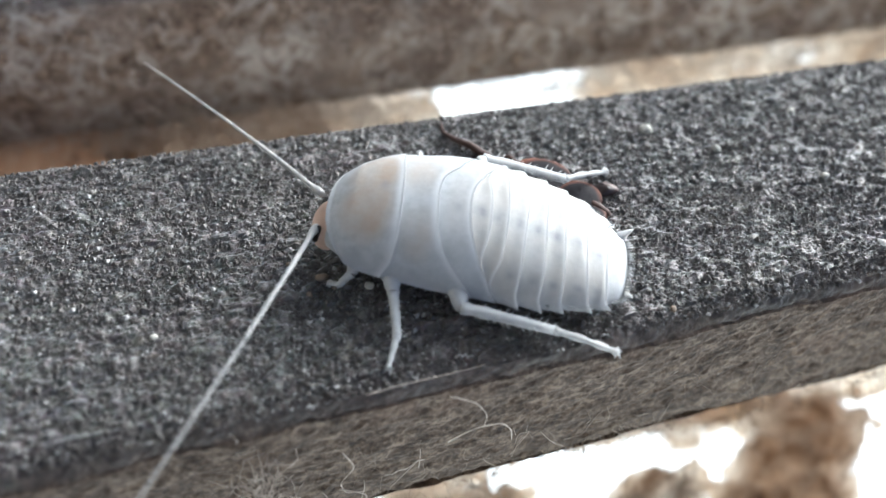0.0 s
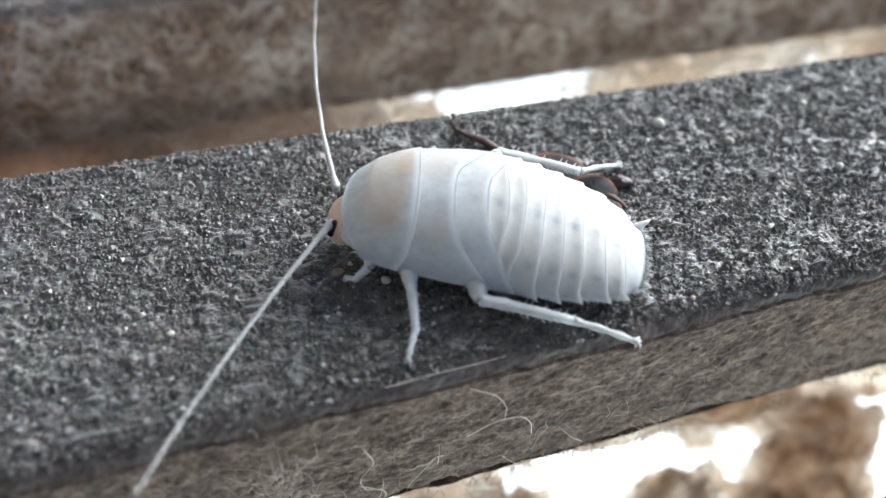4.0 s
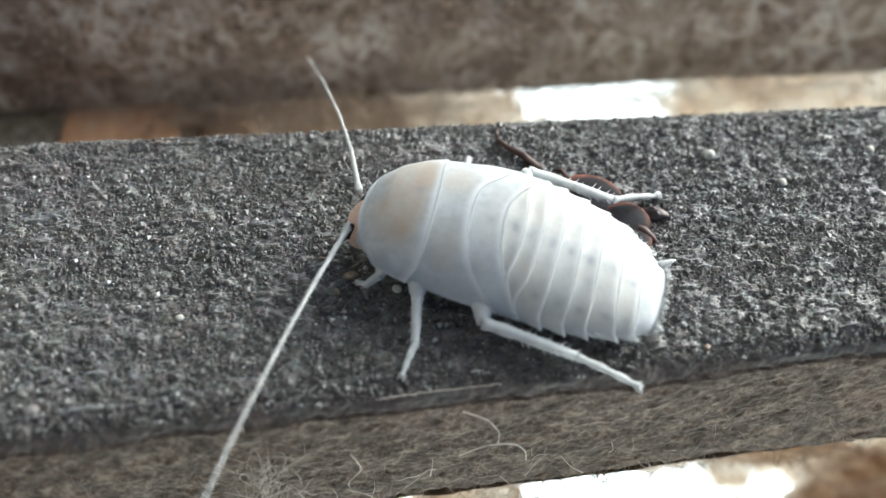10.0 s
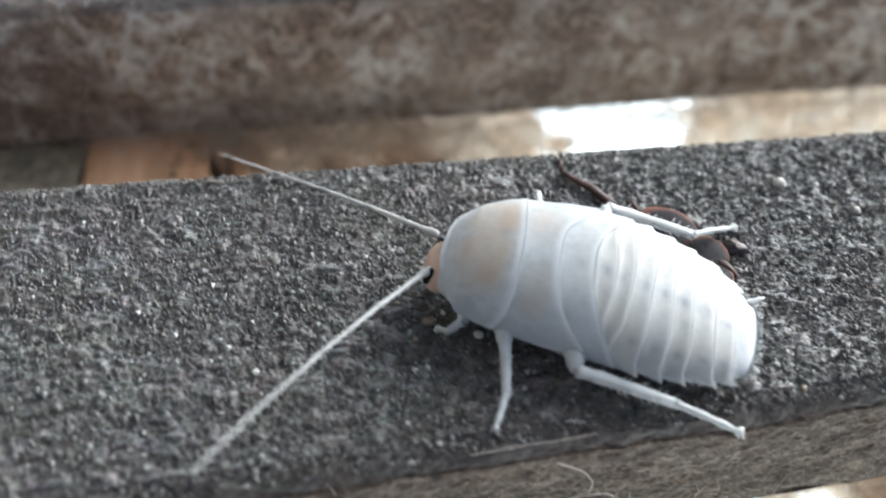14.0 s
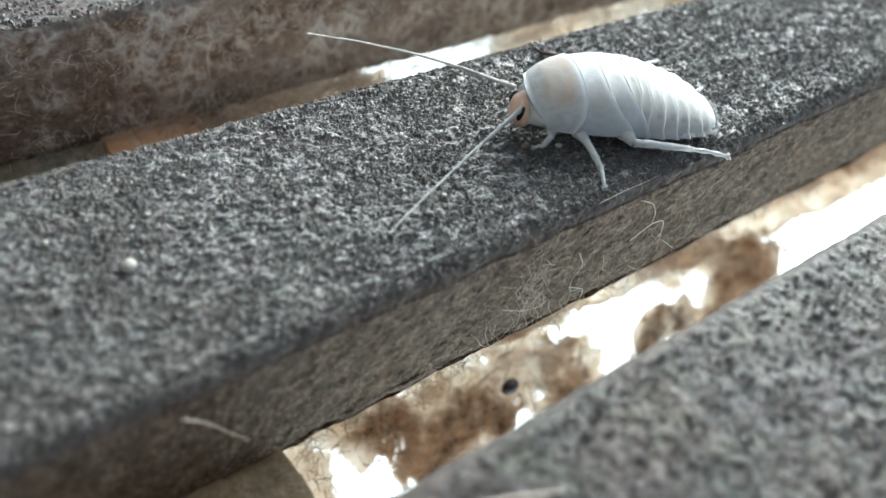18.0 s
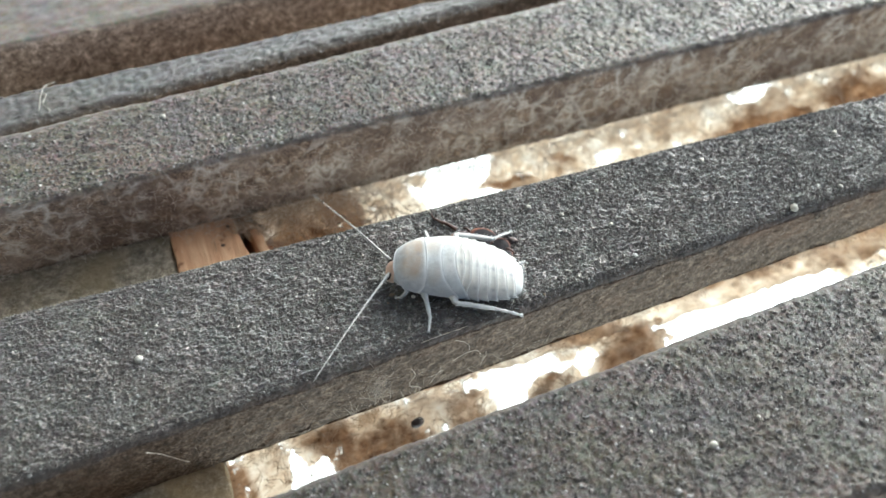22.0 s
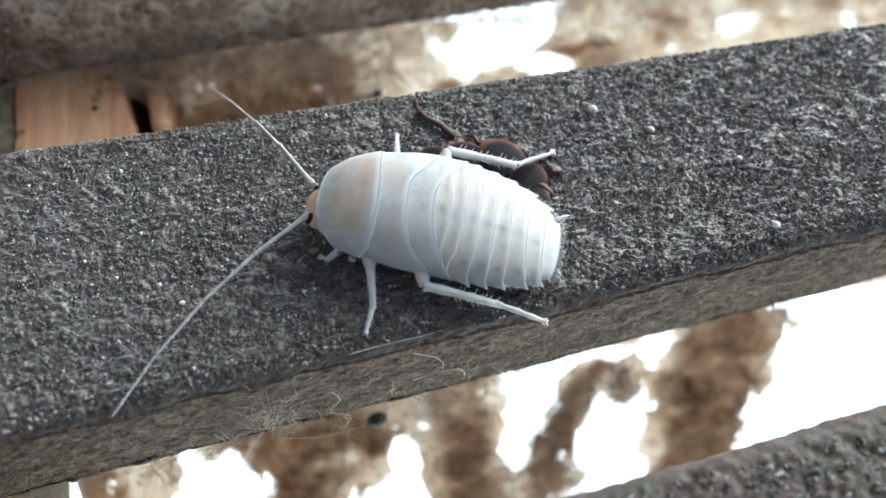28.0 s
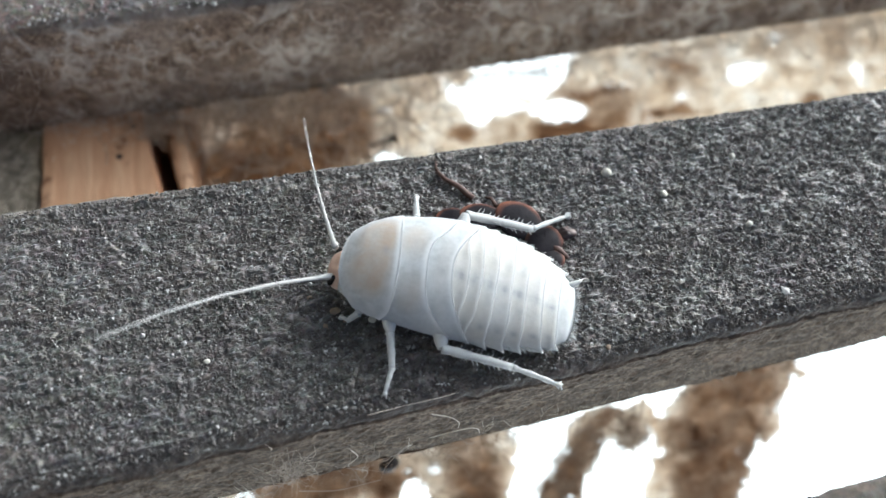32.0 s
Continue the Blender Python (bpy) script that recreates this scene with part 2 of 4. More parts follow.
def shell_material(name, tint, under, gloss=0.5):
    """Soft white cuticle, whiter along the rear rim ('rim' attribute) and tinted by what lies under it ('core', 'dot')."""
    m = Mat(name, gloss)
    rim, core = m.attr("rim"), m.attr("core")
    cloud = m.noise(420, 4, 0.6)
    c = m.mix(m.ramp(cloud, [(0.35, (0, 0, 0)), (0.65, (1, 1, 1))]), tint, tuple(v * 0.76 for v in tint))
    c = m.mix(m.ramp(m.noise(1300, 4, 0.65), [(0.38, (0, 0, 0)), (0.66, (0.5, 0.5, 0.5))]), c, tuple(min(1.0, v * 1.18) for v in tint))
    c = m.mix(m.math("MULTIPLY", core, m.ramp(m.noise(300, 4, 0.6), [(0.30, (0.35, 0.35, 0.35)), (0.62, (1, 1, 1))])), c, under)
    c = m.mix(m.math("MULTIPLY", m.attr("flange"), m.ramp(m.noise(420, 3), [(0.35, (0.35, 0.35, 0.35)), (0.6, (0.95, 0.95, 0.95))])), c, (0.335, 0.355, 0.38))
    c = m.mix(m.math("MULTIPLY", m.attr("dot"), m.ramp(m.noise(700, 3), [(0.3, (0.3, 0.3, 0.3)), (0.6, (1, 1, 1))])), c, (0.21, 0.22, 0.24))
    c = m.mix(m.math("MULTIPLY", rim, 0.92), c, (0.64, 0.66, 0.66))
    m.b.inputs["Specular IOR Level"].default_value = 0.35
    m.b.inputs["Subsurface Weight"].default_value = 0.42
    m.b.inputs["Subsurface Radius"].default_value = (0.0024, 0.0023, 0.0022)
    m.b.inputs["Subsurface Scale"].default_value = 0.6
    return m.done(c, m.bump(m.noise(2600, 3), 0.00003, 0.5))


WOOD, CRUST, MOSS = wood_material(), crust_material("ochre_crust", 1.0, (0.46, 0.34, 0.18)), crust_material("grey_mossy_crust", 0.55, (0.21, 0.165, 0.095))
WEB = web_material("silk_and_litter", 0.78)
STRAW = fibre_material("brown_straw", (0.30, 0.21, 0.14))
SILK = fibre_material("pale_silk", (0.66, 0.58, 0.49))
TAN_FLUFF = fibre_material("tan_litter_fluff", (0.50, 0.38, 0.27))
FUZZ = fibre_material("dusty_fibre", (0.36, 0.30, 0.24))


def grit_material():
    m = Mat("mineral_grit", 0.5)
    m.b.inputs["Specular IOR Level"].default_value = 0.6
    r = m.node("ShaderNodeNewGeometry").outputs["Random Per Island"]
    c = m.ramp(r, [(0.0, (0.026, 0.021, 0.017)), (0.3, (0.042, 0.035, 0.030)), (0.6, (0.060, 0.053, 0.047)), (0.88, (0.095, 0.092, 0.088)), (0.985, (0.30, 0.30, 0.29))])
    return m.done(c)


GRIT = grit_material()
PALE = shell_material("white_cuticle", (0.440, 0.452, 0.450), (0.445, 0.420, 0.365))
THORAX = shell_material("grey_white_thorax_cuticle", (0.430, 0.452, 0.460), (0.41, 0.36, 0.305))
PRONOTUM = shell_material("white_pronotum_cuticle", (0.446, 0.462, 0.466), (0.39, 0.315, 0.242))
FACE = shell_material("peach_face_cuticle", (0.60, 0.43, 0.33), (0.5, 0.3, 0.2))
FEELER = shell_material("pale_antenna_cuticle", (0.33, 0.33, 0.32), (0.6, 0.5, 0.4))
LIMB = shell_material("white_limb_cuticle", (0.41, 0.42, 0.415), (0.8, 0.7, 0.6))
EYE = Mat("black_eye", 0.12).done((0.012, 0.008, 0.007))


def husk_material():
    m = Mat("dark_husk", 0.42)
    c = m.ramp(m.noise(260, 3), [(0.35, (0.012, 0.009, 0.010)), (0.6, (0.030, 0.018, 0.016)), (0.72, (0.11, 0.045, 0.028))])
    return m.done(c)


HUSK = husk_material()


def skin_material():
    """Dry shed skin: black-purple, matt, with red-brown rims ('rim' attribute)."""
    m = Mat("dry_shed_skin", 0.65)
    m.b.inputs["Specular IOR Level"].default_value = 0.12
    c = m.ramp(m.noise(500, 4), [(0.35, (0.005, 0.004, 0.006)), (0.65, (0.012, 0.010, 0.013))])
    c = m.mix(m.math("MULTIPLY", m.attr("rim"), m.ramp(m.noise(300, 3), [(0.35, (0.3, 0.3, 0.3)), (0.6, (1, 1, 1))])), c, (0.15, 0.060, 0.036))
    return m.done(c, m.bump(m.noise(1700, 4), 0.00008, 0.6))


SKIN = skin_material()
RUST = fibre_material("red_brown_chitin", (0.075, 0.036, 0.026))
CHALK = fibre_material("chalky_pellet", (0.50, 0.485, 0.42))
YOLK = fibre_material("yellow_egg", (0.95, 0.76, 0.28))


# ---- mesh helpers (millimetres) ----
def mesh_of(name, verts, faces, material, smooth=True):
    me = bpy.data.meshes.new(name)
    me.from_pydata((np.asarray(verts, float) * MM).tolist(), [], faces if isinstance(faces, list) else faces.tolist())
    me.materials.append(material)
    if smooth:
        me.polygons.foreach_set("use_smooth", np.ones(len(me.polygons), bool))
    me.update()
    return me


def part(name, me, parent=None, label=""):
    ob = new(name, me)
    ob.parent = parent
    return tagged(ob, label)


def add_values(me, name, values):
    me.attributes.new(name, "FLOAT", "POINT").data.foreach_set("value", np.asarray(values, np.float32))


def lattice(ix, iy, seed):
    h = (ix.astype(np.int64) * 374761393 + iy.astype(np.int64) * 668265263 + seed * 1442695041) & 0x7FFFFFFF
    h = ((h ^ (h >> 13)) * 1274126177) & 0x7FFFFFFF
    return ((h ^ (h >> 16)) & 0xFFFF) / 65535.0


def vnoise(x, y, seed=0):
    x, y = np.broadcast_arrays(np.asarray(x, float), np.asarray(y, float))
    ix, iy = np.floor(x), np.floor(y)
    fx, fy = x - ix, y - iy
    fx, fy = fx * fx * (3 - 2 * fx), fy * fy * (3 - 2 * fy)
    a, b = lattice(ix, iy, seed), lattice(ix + 1, iy, seed)
    c, d = lattice(ix, iy + 1, seed), lattice(ix + 1, iy + 1, seed)
    return (a + (b - a) * fx) * (1 - fy) + (c + (d - c) * fx) * fy - 0.5


def fbm(x, y, octaves=4, seed=0):
    out, amp = 0, 1.0
    for k in range(octaves):
        out = out + amp * vnoise(x * 2**k + 17.3 * k, y * 2**k - 9.1 * k, seed + k)
        amp *= 0.5
    return out


def grid_faces(nu, nv, close_v=False):
    i, j = np.meshgrid(np.arange(nu - 1), np.arange(nv if close_v else nv - 1), indexing="ij")
    k = (j + 1) % nv
    return np.stack([i * nv + j, i * nv + k, (i + 1) * nv + k, (i + 1) * nv + j], -1).reshape(-1, 4)


def tube(points, radii, sides=6):
    """A closed tube along points."""
    p = np.asarray(points, float)
    r = np.broadcast_to(np.asarray(radii, float), len(p))
    tan = np.gradient(p, axis=0)
    tan /= np.linalg.norm(tan, axis=1, keepdims=True) + 1e-9
    ref = np.array([0.13, 0.21, 0.97]) if abs(tan[0, 2]) < 0.9 else np.array([0.97, 0.2, 0.1])
    a = np.cross(tan, ref)
    a /= np.linalg.norm(a, axis=1, keepdims=True) + 1e-9
    b = np.cross(tan, a)
    ang = np.linspace(0, 2 * np.pi, sides, endpoint=False)
    ring = p[:, None] + r[:, None, None] * (np.cos(ang)[None, :, None] * a[:, None] + np.sin(ang)[None, :, None] * b[:, None])
    v = np.concatenate([ring.reshape(-1, 3), p[:1], p[-1:]])
    n = len(p) * sides
    f = [tuple(q) for q in grid_faces(len(p), sides, True).tolist()]
    for k in range(sides):
        f.append((n, (k + 1) % sides, k))
        f.append((n + 1, n - sides + k, n - sides + (k + 1) % sides))
    return v, f


def joined(pieces):
    vs, fs, base = [], [], 0
    for v, f in pieces:
        vs.append(v)
        fs += [tuple(i + base for i in q) for q in f]
        base += len(v)
    return np.concatenate(vs), fs


def blob(rx, ry, rz, rough=0.15, seed=0, nu=9, nv=12):
    th = np.linspace(0, np.pi, nu)[1:-1]
    ph = np.linspace(0, 2 * np.pi, nv, endpoint=False)
    T, P = np.meshgrid(th, ph, indexing="ij")
    k = 1 + rough * 2 * vnoise(T * 2.2 + seed * 7.7, np.cos(P) * 2 + np.sin(P) * 1.3 + seed * 3.1, seed)
    ring = np.stack([rx * np.sin(T) * np.cos(P) * k, ry * np.sin(T) * np.sin(P) * k, rz * np.cos(T) * k], -1).reshape(-1, 3)
    v = np.concatenate([ring, [[0, 0, rz], [0, 0, -rz]]])
    n = len(ring)
    f = [tuple(q) for q in grid_faces(nu - 2, nv, True).tolist()]
    for j in range(nv):
        f.append((n, (j + 1) % nv, j))
        f.append((n + 1, n - nv + j, n - nv + (j + 1) % nv))
    return v, [q[::-1] for q in f]


# ---- slats ----
def spread(lo, hi, a, b, fine, coarse):
    """Positions from lo to hi, fine between a and b."""
    return np.concatenate([np.arange(lo, a, coarse), np.arange(a, b, fine), np.arange(b, hi + coarse, coarse)])


bench = tagged(new("slatted_bench"), "weathered grey slatted wooden bench over a glowing plane", "bench")


def slat(name, near, far, top, thick, fine, label, seed, x_lo=-190.0, x_hi=300.0, radius=1.3, grit=0.4, dense=(-105, 120), inset=1.2, material=None, smooth=True):
    """A long slat. near, far: y of its edges as (at x = 0, slope); top: height as a function of x, y."""
    xs = spread(x_lo, x_hi, *dense, fine, fine * 2.2)
    width = far[0] - near[0]
    n_top, n_side = max(12, int(width / (fine * 1.15))), max(8, int(thick / (fine * 1.3)))
    arc = np.linspace(0, np.pi / 2, max(6, int(1.3 * radius / fine)))[1:-1]
    prof = []  # (part of the width from near, inset from near, inset from far, depth, normal y, normal z, side)
    for q in np.linspace(0, 1, n_top):
        prof.append((1 - q, 0, 0, 0, 0, 1, 0))
    for a in arc:
        prof.append((0, radius * (math.sin(a) - 1) + radius, 0, radius * (1 - math.cos(a)), -math.sin(a), math.cos(a), 0.15 + 0.7 * a / 1.57))
    for q in np.linspace(0, 1, n_side):
        prof.append((0, radius, 0, radius + q * (thick - 2 * radius), -1, 0, 1))
    for a in arc:
        prof.append((0, radius * math.cos(a), 0, thick - radius * (1 - math.sin(a)), -math.cos(a), -math.sin(a), 1))
    for q in np.linspace(0, 1, 8):
        prof.append((q, 0, 0, thick, 0, -1, 1))
    for q in np.linspace(0, 1, 8):
        prof.append((1, 0, radius, thick - radius - q * (thick - 2 * radius), 1, 0, 1))
    for a in arc:
        prof.append((1, 0, radius * math.cos(a), radius * (1 - math.sin(a)), math.cos(a), math.sin(a), 0.5))
    P = np.array(prof)
    X = xs[:, None] * np.ones(len(P))
    wave = 0.35 * fbm(X / 23, X * 0 + seed, 3, seed)
    yn, yf = near[0] + near[1] * X + radius + wave, far[0] + far[1] * X - radius + 0.7 * wave[::-1]
    depth = P[:, 3] + 0 * X
    Y = yn + (yf - yn) * P[:, 0] - P[:, 1] + P[:, 2] + inset * (P[:, 3] / thick) * (P[:, 1] > 0)
    Z = top(X, Y) - depth
    S = np.cumsum(np.r_[0, np.hypot(np.diff(Y[0]), np.diff(Z[0]))])[None] * np.ones_like(X)
    on_top = (P[:, 6] < 0.5)
    d = grit * (1.1 * fbm(X / 1.45, S / 1.2, 2, seed) + 0.9 * fbm(X / 0.63, S / 0.54, 2, seed + 9) + 0.35 * vnoise(X / 0.3, S / 0.25, seed + 15) + 0.3 * fbm(X / 9, S / 9, 2, seed + 5))
    d = np.where(on_top, d, 0.5 * d + 0.35 * fbm(X / 5, S / 2.5, 3, seed + 3) + 0.12 * fbm(X / 1.1, S / 0.8, 2, seed + 6))
    d = np.where(P[:, 3] > thick - 2.2, d + 0.5 * fbm(X / 3.5, S / 3, 3, seed + 4), d)
    d = d - np.where((P[:, 6] > 0.1) & (P[:, 6] < 0.95) & (P[:, 4] < 0), 0.25, 0)
    Y, Z = Y + d * P[:, 4], Z + d * P[:, 5]
    v = np.stack([X, Y, Z], -1).reshape(-1, 3)
    nv = len(P)
    f = [tuple(q[::-1]) for q in grid_faces(len(xs), nv, True).tolist()]
    f += [tuple(range(nv)), tuple(range((len(xs) - 1) * nv + nv - 1, (len(xs) - 1) * nv - 1, -1))]
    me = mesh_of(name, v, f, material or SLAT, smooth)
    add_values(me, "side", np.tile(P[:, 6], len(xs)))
    return part(name, me, bench, label)


flat = lambda x, y: 0 * x
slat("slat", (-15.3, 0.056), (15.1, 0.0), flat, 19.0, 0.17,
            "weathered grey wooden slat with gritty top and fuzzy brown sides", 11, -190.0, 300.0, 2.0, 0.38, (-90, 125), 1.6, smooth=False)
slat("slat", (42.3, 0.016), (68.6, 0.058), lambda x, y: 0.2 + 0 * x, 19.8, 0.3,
            "weathered grey wooden slat with a narrow crack behind it", 23, grit=0.24, material=SILKY_LIT_SLAT)
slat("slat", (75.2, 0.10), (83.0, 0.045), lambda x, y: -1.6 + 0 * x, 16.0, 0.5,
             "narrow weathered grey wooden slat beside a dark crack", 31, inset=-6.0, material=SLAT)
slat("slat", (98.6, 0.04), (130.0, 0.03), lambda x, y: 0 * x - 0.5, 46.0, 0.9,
                "weathered grey wooden slat with dark brown mossy side", 41, material=MOSSY_LIT_SLAT)
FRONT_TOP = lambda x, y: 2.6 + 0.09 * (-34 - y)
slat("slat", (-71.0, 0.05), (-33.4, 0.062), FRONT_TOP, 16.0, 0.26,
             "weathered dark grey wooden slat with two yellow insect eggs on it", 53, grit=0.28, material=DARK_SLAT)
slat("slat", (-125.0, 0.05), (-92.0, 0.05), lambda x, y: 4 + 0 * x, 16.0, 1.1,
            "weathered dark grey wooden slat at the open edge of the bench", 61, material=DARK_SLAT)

# ---- beam and spacers under the slats ----
def rough_block(name, x0, x1, y0, y1, z0, z1, step, amp, material, seed, label, lean=(0, 0)):
    """A worn block with uneven faces and softened edges."""
    nx, ny, nz = (max(3, int(abs(b - a) / step) + 1) for a, b in ((x0, x1), (y0, y1), (z0, z1)))
    xs, ys, zs = np.linspace(x0, x1, nx), np.linspace(y0, y1, ny), np.linspace(z0, z1, nz)
    pieces = []
    c = np.array([(x0 + x1) / 2, (y0 + y1) / 2, (z0 + z1) / 2])
    h = np.array([abs(x1 - x0) / 2, abs(y1 - y0) / 2, abs(z1 - z0) / 2])
    for axis, val, sign in ((2, z1, 1), (2, z0, -1), (0, x1, 1), (0, x0, -1), (1, y1, 1), (1, y0, -1)):
        a, b = [(ys, zs), (xs, zs), (xs, ys)][axis]
        A, B = np.meshgrid(a, b, indexing="ij")
        C = np.full_like(A, val)
        v = np.stack([[C, A, B], [A, C, B], [A, B, C]][axis], -1).reshape(-1, 3)
        f = grid_faces(len(a), len(b))
        flip = (sign > 0) if axis == 1 else (sign < 0)
        pieces.append((v, [tuple(q[::-1]) if flip else tuple(q) for q in f.tolist()]))
    v, f = joined(pieces)
    r = 0.8
    inner = c + np.clip(v - c, -(h - r), h - r)
    off = v - inner
    ln = np.linalg.norm(off, axis=1, keepdims=True)
    v = inner + off / np.maximum(ln, 1e-9) * np.minimum(ln, r)
    d = amp * fbm(v[:, 0] / 4 + v[:, 2] / 5, v[:, 1] / 4 + v[:, 2] / 3, 4, seed)
    v = v + off / np.maximum(ln, 1e-9) * d[:, None]
    w = (v[:, 0] - x0) / (x1 - x0)
    v[:, 0] += (lean[0] + (lean[1] - lean[0]) * w) * (v[:, 1] - 36)
    return part(name, mesh_of(name, v, f, material), bench, label)


rough_block("cross_beam", -95, -54.2, -140, 150, -44, -23.4, 1.6, 0.5, MOSS, 5, "rough wooden beam running under the slats")
rough_block("ledge", -53.6, -38.7, 8, 72, -60, -18.9, 0.9, 0.4, WOOD, 15, "bare orange wooden ledge with worm holes", (0, -0.13))
rough_block("lath", -36.5, -33.8, 8, 66, -60, -20.5, 0.9, 0.9, WOOD, 6, "thin tan wooden lath beside the ledge", (-0.15, -0.05))
# two unseen blocks, added below and behind the slit to keep it dark
rough_block("slit_blocker", -54, -30, 22, 74, -72, -60.4, 1.5, 0.5, WOOD, 9, "wooden block added under the ledge to keep the slit dark")
rough_block("slit_blocker", -58, -28, 73, 80, -66, -20.5, 1.5, 0.5, WOOD, 10, "wooden block added across the end of the slit to stop light")
rough_block("spacer_block", -97, -53.6, 13.6, 42.9, -25.4, -19.4, 0.6, 0.8, MOSS, 7, "mossy grey-brown spacer block between two slats")
rough_block("spacer_block", -96, -53.8, -41.5, -14.5, -25.4, -18.6, 0.6, 0.9, CRUST, 8, "ochre crusted spacer block between two slats")


# ---- silk and litter under the gaps ----
def mat_sheet(name, x0, x1, y0, y1, step, keep, height, seed, label, dense, ragged=0.5):
    """An uneven sheet of matted silk with holes where keep(x, y) falls under zero."""
    xs, ys = np.arange(x0, x1, step), np.arange(y0, y1, step)
    X, Y = np.meshgrid(xs, ys, indexing="ij")
    X = X + 0.35 * step * 2 * vnoise(X * 3.1, Y * 2.7, seed)
    Y = Y + 0.35 * step * 2 * vnoise(X * 2.3, Y * 3.3, seed + 1)
    Z = height(X, Y) + 3.5 * fbm(X / 8, Y / 8, 4, seed) + 1.2 * fbm(X / 1.8, Y / 1.8, 3, seed + 7)
    K = keep(X, Y) + ragged * (fbm(X / 4.5, Y / 4.5, 5, seed + 3) + 0.6 * fbm(X / 1.7, Y / 1.5, 3, seed + 5))
    f = grid_faces(len(xs), len(ys))
    f = f[(K.ravel()[f].max(1) > -0.3)]
    used, inv = np.unique(f, return_inverse=True)
    v = np.stack([X, Y, Z], -1).reshape(-1, 3)[used]
    f = inv.reshape(-1, 4)
    low = v + np.array([0, 0, -0.7])
    n = len(v)
    edges = np.concatenate([f[:, [k, (k + 1) % 4]] for k in range(4)])
    key = np.sort(edges, 1)
    _, first, count = np.unique(key, axis=0, return_index=True, return_counts=True)
    rim = edges[first[count == 1]]
    walls = np.stack([rim[:, 1], rim[:, 0], rim[:, 0] + n, rim[:, 1] + n], 1)
    me = mesh_of(name, np.concatenate([v, low]), np.concatenate([f, f[:, ::-1] + n, walls]), WEB)
    add_values(me, "keep", np.tile(K.ravel()[used], 2))
    add_values(me, "dense", np.tile(dense(v[:, 0], v[:, 1]), 2))
    return tagged(new(name, me), label, "silk", "", "stuff")


def spots(X, Y, items):
    """Greatest of soft ellipses (x, y, rx, ry): one in the middle, zero on the edge."""
    out = np.full(X.shape, -1.0)
    for x, y, rx, ry in items:
        out = np.maximum(out, 1 - np.hypot((X - x) / rx, (Y - y) / ry))
    return out


def thick(items, base):
    """How brown and dense the mat is: base, rising inside soft ellipses."""
    def value(X, Y):
        x, y = X + 5 * fbm(X / 6, Y / 5, 4, 3), Y + 4 * fbm(X / 6, Y / 5, 4, 13)
        return base(X, Y) + 0.9 * np.clip(spots(x, y, items) + 0.3, 0, 0.8)
    return value


BACK_HOLES = [(17, 59, 7, 5), (26, 63, 9, 4.5), (20, 73, 14, 10), (32, 78, 12, 9), (30, 55, 6, 2), (-2, 46.5, 4, 2.4), (13, 46.5, 3, 1.5), (67, 58, 4, 2.5), (89, 46, 5, 2), (121, 66, 8, 2)]
BACK_BROWN = [(-11, 56, 7, 5), (-26, 47, 10, 7), (-17, 47, 5, 5), (33, 49, 9, 5), (44, 45, 10, 4), (37, 57, 6, 1.8), (17, 43, 5, 2.5), (56, 60, 4, 1.5), (76, 47, 3, 2), (81, 44, 4.5, 2.5), (65, 41, 6, 2), (120, 54, 18, 8), (9, 52, 3, 1.5), (50, 52, 5, 1.5), (155, 56, 14, 8)]
mat_sheet("silk_mat", -36, 260, 1, 96, 0.6, lambda X, Y: 0.30 + 0.5 * (Y < 38) + 0.6 * (X < -14) - 1.0 * np.clip(spots(X, Y, BACK_HOLES) + 0.25, 0, 2),
          lambda X, Y: -46 + 9 * np.clip((Y - 60) / 20, 0, 1) + 8 * np.exp(-((X + 26) / 16) ** 2), 71,
          "pale mat of old silk and brown chewed litter with torn holes", thick(BACK_BROWN, lambda X, Y: 0.29 + 0.15 * np.clip((-4 - X) / 6, 0, 1)))
FRONT_CLUMPS = [(45, -2, 9, 5), (41, -7, 9.5, 5), (38, -12, 8.5, 5), (37, -18, 8, 5), (34, 2.5, 11, 3.5),
                (22, -5, 4.5, 1.7), (25.5, -6.8, 2.4, 1.5), (18, -7, 2.4, 2.2), (15, -9.5, 2.4, 2.4), (12, -12, 3.2, 2.6), (14, -15.5, 5, 3),
                (-9, -4, 6, 3.5), (0, -4, 6, 4), (-1, -8, 6.5, 4.5), (0, -13, 7.5, 4), (8, -15.5, 9, 3), (4, -19, 9, 4), (-20, -3, 14, 6), (-25, -8, 9, 6), (-18, -8, 6, 5), (-27, -14, 12, 6),
                (-15, 5, 22, 6), (40, 9.5, 22, 4), (80, 9.5, 28, 3.5), (15, 9.5, 12, 3.5), (115, 5, 17, 7), (-46, -2, 10, 9), (-38, -1, 9, 7), (150, 4, 26, 8)]
FRONT_HOLES = [(-41, -11, 4.5, 4), (-9.0, -9.5, 2.2, 2.0), (-9, -14, 2.6, 2.2), (7.5, -11, 3.6, 1.7), (66, -0.5, 5, 3), (-5.5, -6.5, 1.2, 0.8)]
FRONT_BROWN = [(45, -2, 9, 5), (41, -7, 9, 5), (38, -12, 8, 5), (37, -18, 8, 5), (22, -5, 4, 1.6), (16, -9, 4, 4), (12, -13, 4, 3), (0, -5, 5, 4), (-1, -10, 5, 4), (1, -15, 6, 3),
               (-31, -3, 6, 5), (-27, -8, 7, 6), (-21, -5, 6, 3), (-14, -6, 3.5, 3), (-54, -5, 3, 6), (54, 3, 5, 5), (88, 9, 7, 3)]
